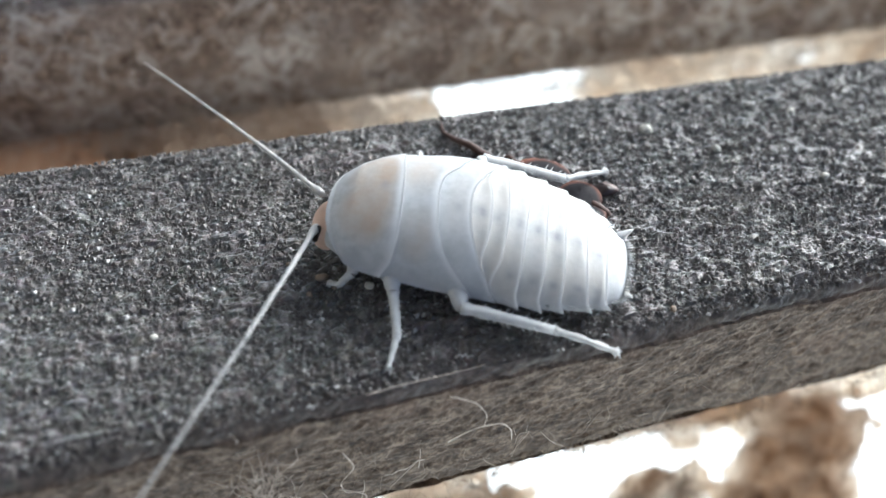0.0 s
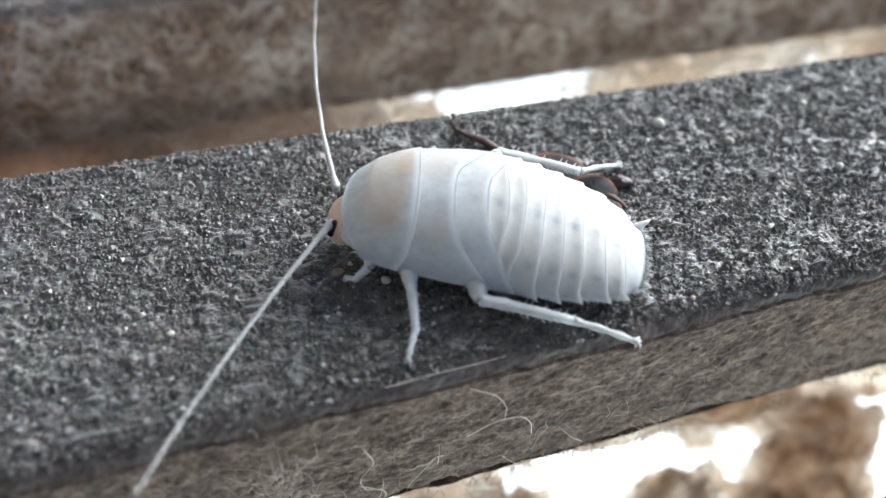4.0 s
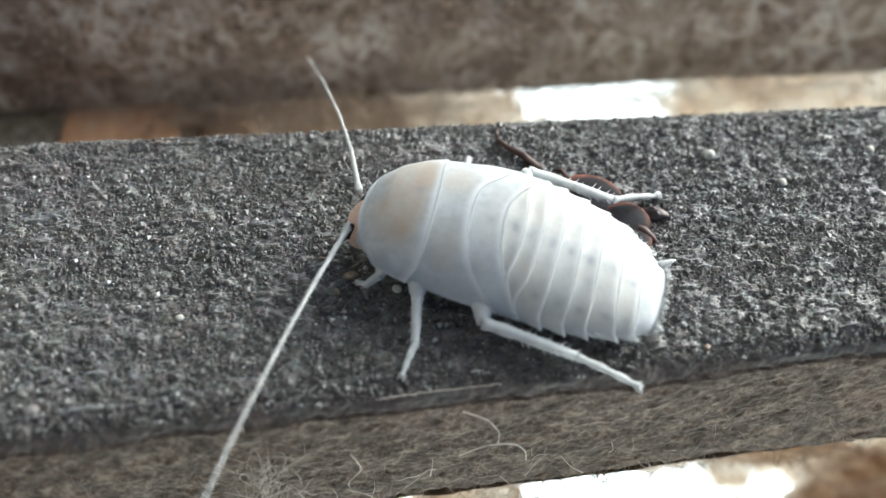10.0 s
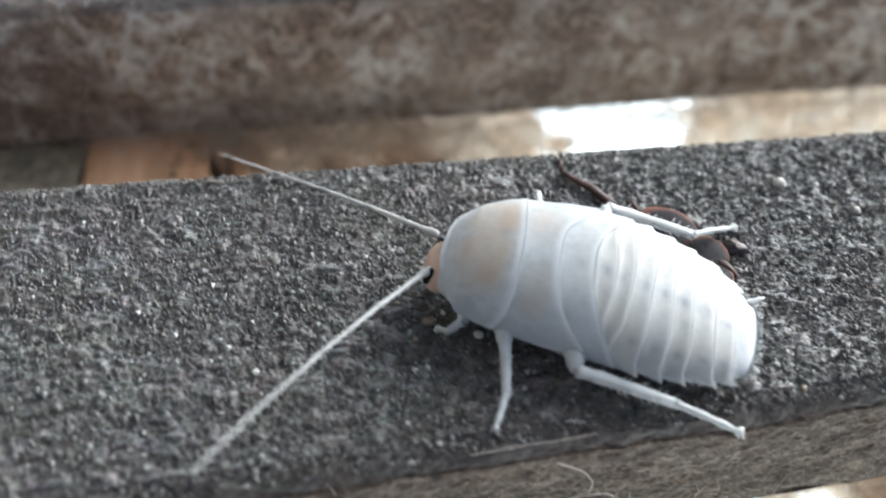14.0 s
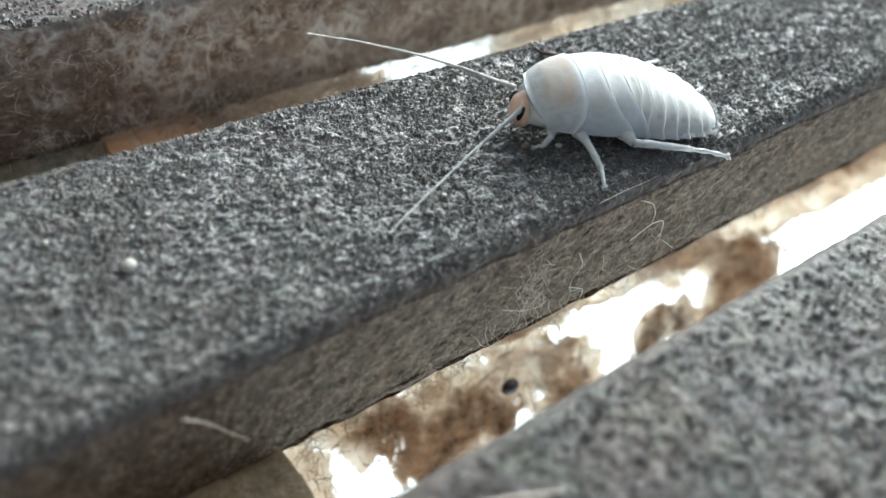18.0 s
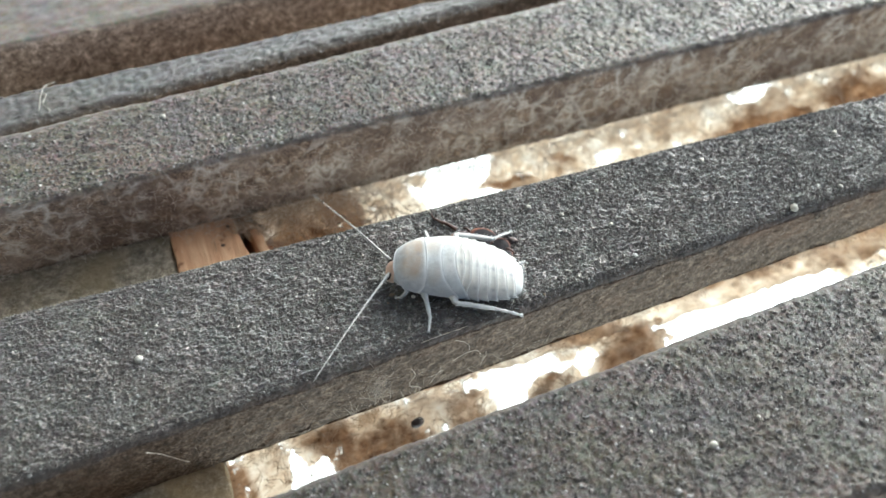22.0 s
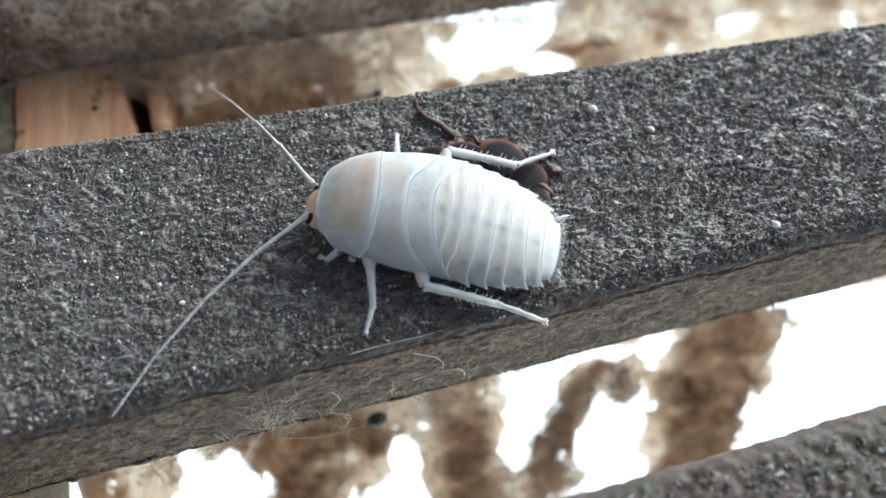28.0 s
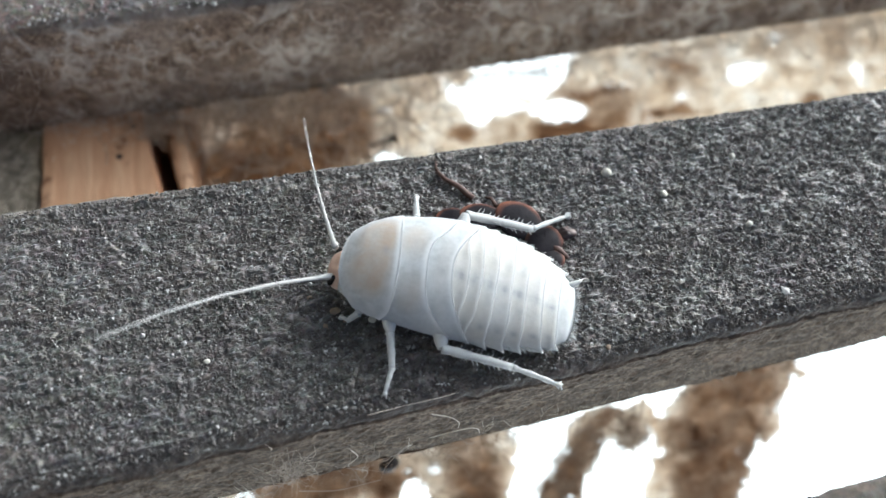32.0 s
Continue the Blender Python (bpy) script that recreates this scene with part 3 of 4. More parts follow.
mat_sheet("silk_mat", -55.4, 220, -30, 14, 0.5, lambda X, Y: spots(X, Y, FRONT_CLUMPS) * 1.2 - 0.02 - 1.5 * np.clip(spots(X, Y, FRONT_HOLES) + 0.2, 0, 1.5),
          lambda X, Y: -47 + 1.4 * np.clip(Y + 3, -30, 0), 83, "torn silk mat with brown litter clumps against the bright light", thick(FRONT_BROWN, lambda X, Y: 0.10 + 0.16 * (X < -8)), 1.0)
mat_sheet("silk_mat", -190, 260, 78, 104, 1.6, lambda X, Y: 0.5 + 0 * X, lambda X, Y: -30 + 0 * X, 89,
          "brown mat of old silk under the farthest gap", lambda X, Y: 0.9 + 0 * X)

# ---- backdrop: a glowing plane stands in for bright ground far below ----
bd = Mat("daylight_glow")
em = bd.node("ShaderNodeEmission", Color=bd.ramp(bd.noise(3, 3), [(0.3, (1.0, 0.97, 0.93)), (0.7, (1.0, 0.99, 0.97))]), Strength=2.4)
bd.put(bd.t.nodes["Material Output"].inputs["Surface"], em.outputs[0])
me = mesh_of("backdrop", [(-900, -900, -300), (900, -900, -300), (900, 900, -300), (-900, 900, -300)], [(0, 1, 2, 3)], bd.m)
tagged(new("backdrop", me), "glowing plane standing in for bright ground far below the bench", "backdrop", "", "structure")


# ---- unseen slabs added to block light: west, north and overhead ----
def slab(name, x0, x1, y0, y1, z0, z1, material, label, category):
    pts = [(x, y, z) for x in (x0, x1) for y in (y0, y1) for z in (z0, z1)]
    me = mesh_of(name, pts, [(0, 1, 3, 2), (4, 6, 7, 5), (0, 4, 5, 1), (2, 3, 7, 6), (0, 2, 6, 4), (1, 5, 7, 3)], material, False)
    return tagged(new(name, me), label, category, "", "structure")


plaster = Mat("blocker_grey", 0.9)
BLOCKER_GREY = plaster.done(plaster.ramp(plaster.noise(6, 5), [(0.35, (0.20, 0.19, 0.18)), (0.65, (0.28, 0.27, 0.25))]), plaster.bump(plaster.noise(90, 4), 0.004, 0.5))
slab("blocker_west", -760, -640, -1400, 1200, -300, 1500, BLOCKER_GREY, "unseen grey slab added west of the bench to block light", "wall")
slab("blocker_north", -640, -60, 760, 880, -300, 1500, BLOCKER_GREY, "unseen grey slab added north of the bench to block light", "wall")
# ceiling: an unseen slab too, placed to cut light from above
slab("ceiling", -640, 420, -1400, 500, 1400, 1500, BLOCKER_GREY, "unseen grey slab added over the bench to block light", "ceiling")


# ---- fibres, grit and pellets ----
def fibres(name, count, place, length, radius, material, label, seed, curl=0.5, sides=3):
    """Loose bent hairs; place(rng) gives a root and a first direction."""
    rng = np.random.default_rng(seed)
    pieces = []
    for _ in range(count):
        p, d = place(rng)
        n = 7
        ln = length * rng.uniform(0.4, 1.4)
        pts = [np.array(p, float)]
        d = np.array(d, float)
        turn = rng.normal(0, curl, 3)
        for _k in range(n - 1):
            d = d + turn + rng.normal(0, curl * 0.5, 3)
            d /= np.linalg.norm(d)
            pts.append(pts[-1] + d * ln / (n - 1))
        pieces.append(tube(pts, radius * rng.uniform(0.6, 1.3) * np.linspace(1, 0.5, n), sides))
    v, f = joined(pieces)
    return tagged(new(name, mesh_of(name, v, f, material)), label, "fibres", "", "stuff")


def flank_place(y0, slope, z_hi, z_lo, x0, x1, out=-1):
    def place(rng):
        x = rng.uniform(x0, x1)
        z = z_lo + (z_hi - z_lo) * rng.uniform(0, 1) ** 1.4
        return (x, y0 + slope * x + 0.1 * out, z), (rng.normal(0, 1.0), out * abs(rng.normal(0.35, 0.25)), rng.normal(-0.1, 0.8))
    return place


def lint_place(y0, slope, z_hi, z_lo, x0, x1, seed, clumps):
    """Roots gathered in small clumps of lint."""
    rng0 = np.random.default_rng(seed)
    cx, cz = rng0.uniform(x0, x1, clumps), z_lo + (z_hi - z_lo) * rng0.uniform(0, 1, clumps) ** 1.3

    def place(rng):
        k = rng.integers(clumps)
        x, z = cx[k] + rng.normal(0, 0.5), cz[k] + rng.normal(0, 0.5)
        return (x, y0 + slope * x - 0.15, min(z, z_hi + 0.6)), (rng.normal(0, 1.0), -abs(rng.normal(0.2, 0.2)), rng.normal(0, 0.9))
    return place


fibres("fibre_fuzz", 450, lint_place(-15.1, 0.056, -5, -18.5, -100, 110, 33, 160), 1.6, 0.028, FUZZ, "dusty tan plant hairs on the flank of a slat", 3, 0.8)
fibres("fibre_fuzz", 2600, lint_place(42.2, 0.012, -2.5, -18.5, -100, 170, 34, 850), 2.0, 0.05, SILK, "dusty tan plant hairs on the flank of a slat", 4, 0.8)
fibres("fibre_fuzz", 350, flank_place(-71.2, 0.05, 3, -9, -60, 60), 3.0, 0.05, FUZZ, "dusty tan plant hairs on the flank of a slat", 5)
fibres("silk_strands", 1500, flank_place(42.0, 0.012, -17.5, -20.5, -54, 180), 5, 0.055, SILK, "pale silk strands hanging under a slat", 6, 0.35)
def mat_place(x0, x1, y0, y1, z):
    return lambda rng: ((rng.uniform(x0, x1), rng.uniform(y0, y1), z + rng.uniform(-2, 5)), (rng.normal(0, 1), rng.normal(0, 0.6), rng.normal(0, 0.15)))


fibres("silk_strands", 260, mat_place(-34, 130, 38, 70, -42), 9, 0.06, SILK, "pale silk strands stretched over a litter mat", 16, 0.2)
fibres("silk_strands", 420, mat_place(-36, -2, 28, 62, -33), 8, 0.15, SILK, "tangled tan silk strands beside a lath", 18, 0.3)
fibres("silk_strands", 220, mat_place(-36, 4, 28, 62, -34), 6, 0.16, STRAW, "tangled brown strands beside a lath", 19, 0.35)
def clump_place(rng):
    x, y, rx, ry = FRONT_CLUMPS[rng.integers(len(FRONT_CLUMPS))]
    a, q = rng.uniform(0, 6.28), 1.05 * rng.uniform(0, 1) ** 0.35
    px, py = x + rx * q * math.cos(a), y + ry * q * math.sin(a)
    return (px, py, -47 + 1.4 * min(py + 3, 0) + rng.uniform(-2, 2.5)), (rng.normal(0, 1), rng.normal(0, 1), rng.normal(0, 0.7))


fibres("litter_fluff", 900, lint_place(-13.7, 0.056, -17.9, -19.3, -60, 110, 51, 170), 1.5, 0.035, TAN_FLUFF, "tan fluff along the lower edge of a slat", 52, 0.9)
fibres("litter_fluff", 5200, clump_place, 3.0, 0.10, TAN_FLUFF, "tan fluff of chewed litter hanging about the clumps", 17, 0.9)
fibres("silk_tuft", 110, lambda rng: ((-24.4 + rng.normal(0, 1.0), -17.2, -8.2 + rng.normal(0, 2.2)), (rng.normal(0, 1), -abs(rng.normal(0.1, 0.2)), rng.normal(0, 1))), 2.6, 0.035, SILK, "small tuft of white silk on the flank of a slat", 27, 0.7)
fibres("silk_strands", 420, lambda rng: ((rng.uniform(-47, -12), rng.uniform(37, 43), rng.uniform(-20.5, -18.0)), (rng.normal(0, 1), rng.normal(0, 0.4), rng.normal(-0.1, 0.3))), 4.5, 0.10, TAN_FLUFF, "tan silk strands over the ledge beside a slat", 28, 0.4)
fibres("silk_strands", 750, lambda rng: ((rng.uniform(-32, 130), rng.uniform(40, 44.5), rng.uniform(-27, -19.6)), (rng.normal(0, 1), rng.normal(0, 0.5), rng.normal(-0.2, 0.3))), 7, 0.06, SILK, "pale silk strands hanging under a slat", 29, 0.3)
fibres("silk_strands", 70, lint_place(-15.0, 0.052, -11, -17.5, -38, 12, 44, 22), 4.0, 0.04, SILK, "pale curled strands hanging under a slat", 7, 0.7)


def grains(name, count, region, size, top, seed, label):
    """Rounded mineral grains, half sunk into a slat."""
    rng = np.random.default_rng(seed)
    base = np.array([(1, 0, 0), (0, 1, 0), (-1, 0, 0), (0, -1, 0), (0, 0, 1), (0, 0, -1)], float)
    face = np.array([(0, 1, 4), (1, 2, 4), (2, 3, 4), (3, 0, 4), (1, 0, 5), (2, 1, 5), (3, 2, 5), (0, 3, 5)])
    x = rng.uniform(region[0], region[1], count)
    q = rng.uniform(0, 1, count)
    y = (region[2] + region[3] * x) * (1 - q) + (region[4] + region[5] * x) * q
    thin = rng.uniform(0, 1, count) < 0.95 + 0.4 * fbm(x / 6, y / 6, 3, seed)
    x, y = x[thin], y[thin]
    n = len(x)
    r = size * np.exp(rng.normal(0, 0.38, n))
    a = rng.uniform(0, 6.28, n)
    v = base[None] * r[:, None, None] * rng.uniform(0.5, 1.5, (n, 6, 1))
    v = np.stack([v[..., 0] * np.cos(a)[:, None] - v[..., 1] * np.sin(a)[:, None], v[..., 0] * np.sin(a)[:, None] + v[..., 1] * np.cos(a)[:, None], 0.6 * v[..., 2]], -1)
    v = v + np.stack([x, y, top(x, y) + rng.uniform(-0.10, 0.26, n)], -1)[:, None]
    f = (np.arange(n)[:, None, None] * 6 + face[None]).reshape(-1, 3)
    return tagged(new(name, mesh_of(name, v.reshape(-1, 3), f, GRIT, False)), label, "grit", "", "stuff")


rounded = lambda x, y: np.sqrt(4 - np.clip(np.maximum(0.056 * x - 13.3 - y, y - 13.1), 0, 1.9) ** 2) - 2
grains("grit", 114000, (-92, 100, -14.7, 0.056, 14.4, 0.0), 0.125, rounded, 91, "pale mineral grit stuck to the top of a slat")
grains("grit", 14000, (100, 190, -14.7, 0.056, 14.4, 0.0), 0.16, rounded, 95, "pale mineral grit stuck to the top of a slat")
grains("grit", 8000, (-150, -92, -14.7, 0.056, 14.4, 0.0), 0.17, rounded, 96, "pale mineral grit stuck to the top of a slat")
grains("grit", 34000, (-120, 190, 42.5, 0.012, 66, 0.055), 0.19, lambda x, y: 0.2 + 0 * x, 92, "pale mineral grit stuck to the top of a slat")
grains("grit", 5000, (-120, 190, 73.2, 0.092, 82.6, 0.05), 0.2, lambda x, y: -1.8 + 0 * x, 97, "pale mineral grit stuck to the top of a slat")
grains("grit", 40000, (-110, 130, -70, 0.05, -35, 0.062), 0.18, FRONT_TOP, 93, "pale mineral grit stuck to the top of a slat")


def pellet(name, x, y, z, rx, ry, rz, turn, material, label, category, seed, group=""):
    v, f = blob(rx, ry, rz, 0.12, seed)
    ob = tagged(new(name, mesh_of(name, v, f, material)), label, category, group)
    ob.matrix_world = pose(x * MM, y * MM, (z + rz * 0.8) * MM, 0, 0, turn)
    return ob


for k, (x, y, r) in enumerate(((15.7, 7.9, 0.62), (-62.8, -3.1, 0.75), (66.9, -10.1, 0.95), (-68.6, 3.4, 0.38), (-58.9, 3.1, 0.36), (29.5, -1.6, 0.45), (56.3, 8.4, 0.6),
                               (31.0, 7.7, 0.42), (21.3, 4.0, 0.45), (-13.6, -5.8, 0.42), (-30.5, -7.4, 0.35), (89.0, 6.6, 0.6), (80.0, -7.9, 0.55))):
    pellet("pellet", x, y, 0.0, r, r * 0.85, r * 0.75, 37 * k, CHALK, "small chalky off-white pellet on a grey slat", "pellet", k, "pellets on the slat")
TAN = fibre_material("tan_crumb", (0.20, 0.15, 0.105))
for k, (x, y, r) in enumerate(((-17.2, -4.1, 0.55), (-16.3, -5.2, 0.38), (-18.4, -5.6, 0.34), (-19.6, -2.0, 0.30), (9.6, -13.2, 0.35))):
    pellet("crumb", x, y, 0.0, r, r * 0.7, r * 0.5, 61 * k, TAN, "small tan crumb of litter on a grey slat", "crumb", 60 + k, "crumbs on the slat")
for k, (x, y, r) in enumerate(((20.3, -52.8, 0.75), (12.3, -47.2, 0.35), (30.2, -50.8, 0.4), (35.9, -48.9, 0.35), (10.6, -43.8, 0.3))):
    pellet("pellet", x, y, 2.6 + 0.09 * (-34 - y), r, r * 0.8, r * 0.75, 51 * k, CHALK, "small off-white pellet on a dark grey slat", "pellet", 80 + k, "pellets on the dark slat")
pellet("pellet", -48.4, 58.3, 0.2, 0.6, 0.55, 0.5, 10, CHALK, "small round white pellet on a grey slat", "pellet", 33)
pellet("insect_egg", -36.2, -65.4, 5.0, 1.45, 0.85, 0.8, 75, YOLK, "oval yellow insect egg on a dark grey slat", "egg", 41, "yellow eggs")
pellet("insect_egg", -43.4, -60.8, 4.6, 0.95, 0.65, 0.6, 110, YOLK, "small pale yellow insect egg on a dark grey slat", "egg", 42, "yellow eggs")


def loose_fibre(pts, r, label, material=SILK):
    p = np.asarray(pts, float)
    t = np.linspace(0, len(p) - 1, 6 * len(p))
    q = np.stack([np.interp(t, np.arange(len(p)), p[:, k]) for k in range(3)], 1)
    for _ in range(4):
        q[1:-1] = (q[:-2] + 2 * q[1:-1] + q[2:]) / 4
    v, f = tube(q, r * np.linspace(1, 0.6, len(q)), 5)
    return tagged(new("loose_fibre", mesh_of("loose_fibre", v, f, material)), label, "fibre", "loose fibres")


loose_fibre([(-15.7, -15.9, 0.1), (-12, -15.6, 0.2), (-9, -15.5, 0.25), (-6.5, -15.2, 0.1)], 0.035, "pale thread lying along the edge of a slat")
loose_fibre([(-9.5, -16.6, -7.5), (-7.5, -17.2, -5.2), (-5.2, -17.0, -5.6), (-4.2, -16.6, -7.6), (-4.0, -16.4, -9.4)], 0.06, "curled pale hair on the flank of a slat")
loose_fibre([(-18.5, -17.2, -10.5), (-16.2, -17.6, -11.5), (-17.0, -17.8, -13.6), (-18.2, -17.2, -14.8)], 0.06, "curled pale hair on the flank of a slat")
loose_fibre([(-9.4, -16.3, -1.6), (-7.4, -16.6, -2.6), (-6.4, -16.6, -4.6), (-6.5, -16.4, -6.6)], 0.045, "curled pale hair on the flank of a slat")
loose_fibre([(-17.9, -16.9, -5.6), (-17.0, -17.2, -7.6), (-18.4, -17.2, -9.6), (-18.0, -17.1, -11.6), (-16.4, -16.9, -12.2)], 0.05, "curled pale hair on the flank of a slat")
loose_fibre([(-28.0, -17.2, -9.6), (-25.0, -17.5, -11.0), (-22.3, -17.2, -11.8)], 0.05, "curled pale hair on the flank of a slat")
loose_fibre([(-24, -17.4, -14.6), (-20, -18.0, -15.2), (-15, -17.6, -15.4)], 0.07, "pale straw hanging under a slat")
loose_fibre([(-64.6, -20.4, -1.4), (-62.6, -20.3, -3.2), (-60.4, -20.2, -6.6), (-58.8, -20.0, -9.0)], 0.075, "stiff pale bristle on the flank of a slat")
loose_fibre([(-50.5, -41.0, 3.6), (-47, -42.2, 3.9), (-43.5, -43.6, 3.9)], 0.18, "pale splinter on a dark slat")
loose_fibre([(-1.6, 49.0, 0.4), (-1.4, 50.2, 2.6), (-1.2, 51.0, 4.4)], 0.13, "upright pale bristle on a slat")
loose_fibre([(-73.5, 70.5, -0.8), (-72.5, 73.5, 0.4), (-71.6, 76.5, 0.9), (-69, 79.0, -0.6)], 0.14, "tuft of white silk by a crack", CHALK)
loose_fibre([(-73, 76.5, -1.0), (-71, 74.0, 0.6), (-72.5, 71.0, 0.3), (-71.0, 68.6, 0.0)], 0.12, "tuft of white silk by a crack", CHALK)


def dead_ant(x, y, z, turn, label):
    ant = tagged(new("dead_ant"), label, "ant", "dead ants")
    ant.matrix_world = pose(x * MM, y * MM, z * MM, 12, 8, turn)
    for name, u, r in (("head", -1.6, 0.55), ("thorax", 0, 0.5), ("abdomen", 1.9, 0.85)):
        v, f = blob(r * 1.35, r, r, 0.05, 3)
        part(name, mesh_of(name, v + np.array([u, 0, 0]), f, HUSK), ant)
    for k in range(6):
        sg, u = (1 if k % 2 else -1), (k // 2 - 1) * 0.45
        v, f = tube([(u, 0.3 * sg, 0), (u * 2.4, 1.3 * sg, 0.5), (u * 3.6, 2.2 * sg, -0.5)], [0.11, 0.09, 0.04], 5)
        part("leg", mesh_of("leg", v, f, HUSK), ant)
    return ant


dead_ant(-4.3, 49.0, -41.5, 20, "small dark dead ant caught in tan silk")
dead_ant(10.0, 43.5, -44.5, -60, "small dark dead ant caught in tan silk")
pellet("seed_husk", -12.6, -6.5, -45.5, 1.6, 1.1, 1.0, 15, HUSK, "dark brown seed husk caught in litter", "husk", 51)


# ---- the pale cockroach ----
ROACH = pose(-17.12 * MM, -0.46 * MM, 0, 0, 0, -22.0)
roach = tagged(new("cockroach"), "freshly moulted milky white cockroach nymph resting on a grey slat", "insect")
roach.matrix_world = ROACH
cam.data.dof.use_dof, cam.data.dof.focus_object, cam.data.dof.aperture_fstop = True, roach, 17.0
ST = np.array([0.6, 1.0, 2.0, 3.5, 5.0, 7.0, 10.0, 13.0, 16.0, 19.0, 21.5, 23.5, 25.0, 25.9])
HALF = np.array([1.6, 2.5, 3.7, 4.8, 5.4, 5.8, 6.3, 6.5, 6.45, 6.15, 5.5, 4.6, 3.2, 1.7])
EDGE = np.array([4.3, 4.0, 3.7, 3.6, 3.5, 3.4, 3.2, 3.0, 2.6, 2.2, 1.9, 1.6, 1.3, 1.2])
DOME = np.array([0.6, 1.3, 2.5, 3.5, 4.0, 4.4, 4.5, 4.4, 4.05, 3.4, 2.8, 2.0, 1.2, 0.7])
MID = np.array([0.0, 0.15, 0.35, 0.5, 0.65, 0.8, 0.95, 1.0, 1.0, 0.9, 0.8, 0.6, 0.5, 0.5])
ROLL = radians(9)


def shell(u, a, lift=0.0):
    """A point on the back: u along the body, a from -1 (near edge) to 1 (far edge)."""
    w, e, h, c = (np.interp(u, ST, q) for q in (HALF, EDGE, DOME, MID))
    ang = a * np.pi / 2
    y = w * np.sin(ang) * (1 + 0.04 * np.cos(2 * ang)) + lift * np.sin(ang)
    z = h * np.cos(ang) ** 0.85 + lift
    roll = ROLL * np.clip(1.2 - u / 30, 0, 1)
    return np.stack([u, c + y * np.cos(roll) - z * np.sin(roll) * 0.6, e + z * np.cos(roll) + y * np.sin(roll)], -1)


def plate(name, front, rear, material, lift=0.16, core=None, n_a=61, n_s=11, teeth=0.0, label="", band=0.25, flange=0.0, dots=()):
    """One plate of the back between two lines u(a), its rear rim raised over the next plate."""
    a = np.linspace(-1, 1, n_a)
    q = np.linspace(0, 1, n_s) ** 0.8
    u0, u1 = front(a), rear(a)
    A, Q = np.meshgrid(a, q, indexing="ij")
    U = u0[:, None] + (u1 - u0)[:, None] * Q
    up = 0.02 + lift * Q ** 2.2 - 0.5 * lift * np.sin(np.pi * np.clip(Q * 1.25, 0, 1))
    outer = shell(U, A, up)
    inner = shell(U, A, up - 0.16)
    if teeth:
        flare = teeth * np.clip((np.abs(A) - 0.86) / 0.14, 0, 1) * Q**3
        for some in (outer, inner):
            some[..., 0] += flare
            some[..., 1] += 0.8 * flare * np.sign(A)
    n = n_a * n_s
    v = np.concatenate([outer.reshape(-1, 3), inner.reshape(-1, 3)])
    g = grid_faces(n_a, n_s)
    f = [tuple(t[::-1]) for t in g.tolist()] + [tuple(t + n) for t in g]
    ring = [i * n_s for i in range(n_a)] + [(n_a - 1) * n_s + j for j in range(1, n_s)] + [i * n_s + n_s - 1 for i in range(n_a - 2, -1, -1)] + [j for j in range(n_s - 2, 0, -1)]
    for i, r in enumerate(ring):
        r2 = ring[(i + 1) % len(ring)]
        f.append((r, r2, r2 + n, r + n))
    me = mesh_of(name, v, [tuple(int(i) for i in t) for t in f], material)
    back = (1 - Q) * np.maximum(u1 - u0, 0.3)[:, None]
    rim = np.clip(1 - back / band, 0, 1) ** 1.2
    dark = 0 * A
    for da, du, strength in dots:
        dark = np.maximum(dark, strength * np.exp(-((A - da) / 0.045) ** 2 - ((back - du) / 0.38) ** 2))
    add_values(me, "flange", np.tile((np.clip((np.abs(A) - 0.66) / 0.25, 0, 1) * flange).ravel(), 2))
    add_values(me, "rim", np.tile(rim.ravel(), 2))
    add_values(me, "dot", np.tile(dark.ravel(), 2))
    add_values(me, "core", np.tile((core(U, A) if core else 0 * U).ravel(), 2))
    return part(name, me, roach, label)


# rear margins of the plates: (a, u) pairs from the near edge to the far edge
MARGINS = [
    ((-1, 6.3), (-0.9, 6.7), (-0.78, 7.2), (-0.48, 7.6), (-0.2, 7.6), (0.02, 7.45), (0.26, 7.1), (0.64, 6.75), (1, 6.3)),
    ((-1, 13.7), (-0.84, 12.9), (-0.66, 11.8), (-0.5, 11.0), (-0.28, 10.45), (-0.02, 10.2), (0.14, 10.35), (0.2, 10.6), (0.28, 11.3), (0.37, 11.75), (0.58, 12.3), (1, 13.2)),
    ((-1, 15.5), (-0.58, 14.1), (-0.48, 13.7), (-0.26, 13.0), (-0.04, 12.75), (0.08, 12.85), (0.22, 13.4), (0.46, 14.35), (0.58, 14.65), (1, 15.3)),
    ((-0.55, 14.0), (-0.28, 14.5), (0.04, 14.35), (0.2, 13.9)),
    ((-1, 14.7), (-0.66, 15.1), (-0.5, 15.6), (-0.2, 15.75), (0.0, 15.7), (0.25, 15.4), (0.58, 14.7), (1, 14.0)),
    ((-1, 16.9), (-0.44, 17.2), (-0.1, 17.2), (0.06, 17.25), (0.3, 17.0), (0.66, 16.4), (1, 16.2)),
    ((-1, 18.7), (-0.43, 18.95), (-0.1, 18.78), (0.25, 18.7), (0.7, 18.3), (1, 18.1)),
    ((-1, 20.4), (-0.5, 20.5), (0.0, 20.25), (0.25, 20.25), (0.7, 20.15), (1, 20.0)),
    ((-1, 22.6), (-0.8, 22.55), (-0.25, 22.15), (0.05, 22.0), (0.3, 22.05), (1, 22.25)),
    ((-1, 24.0), (-0.6, 23.95), (-0.15, 23.75), (0.1, 23.7), (0.3, 23.65), (0.55, 23.95), (1, 24.0)),
]
GRID_A = np.linspace(-1, 1, 201)
lines = [np.interp(GRID_A, *zip(*m)) for m in MARGINS]
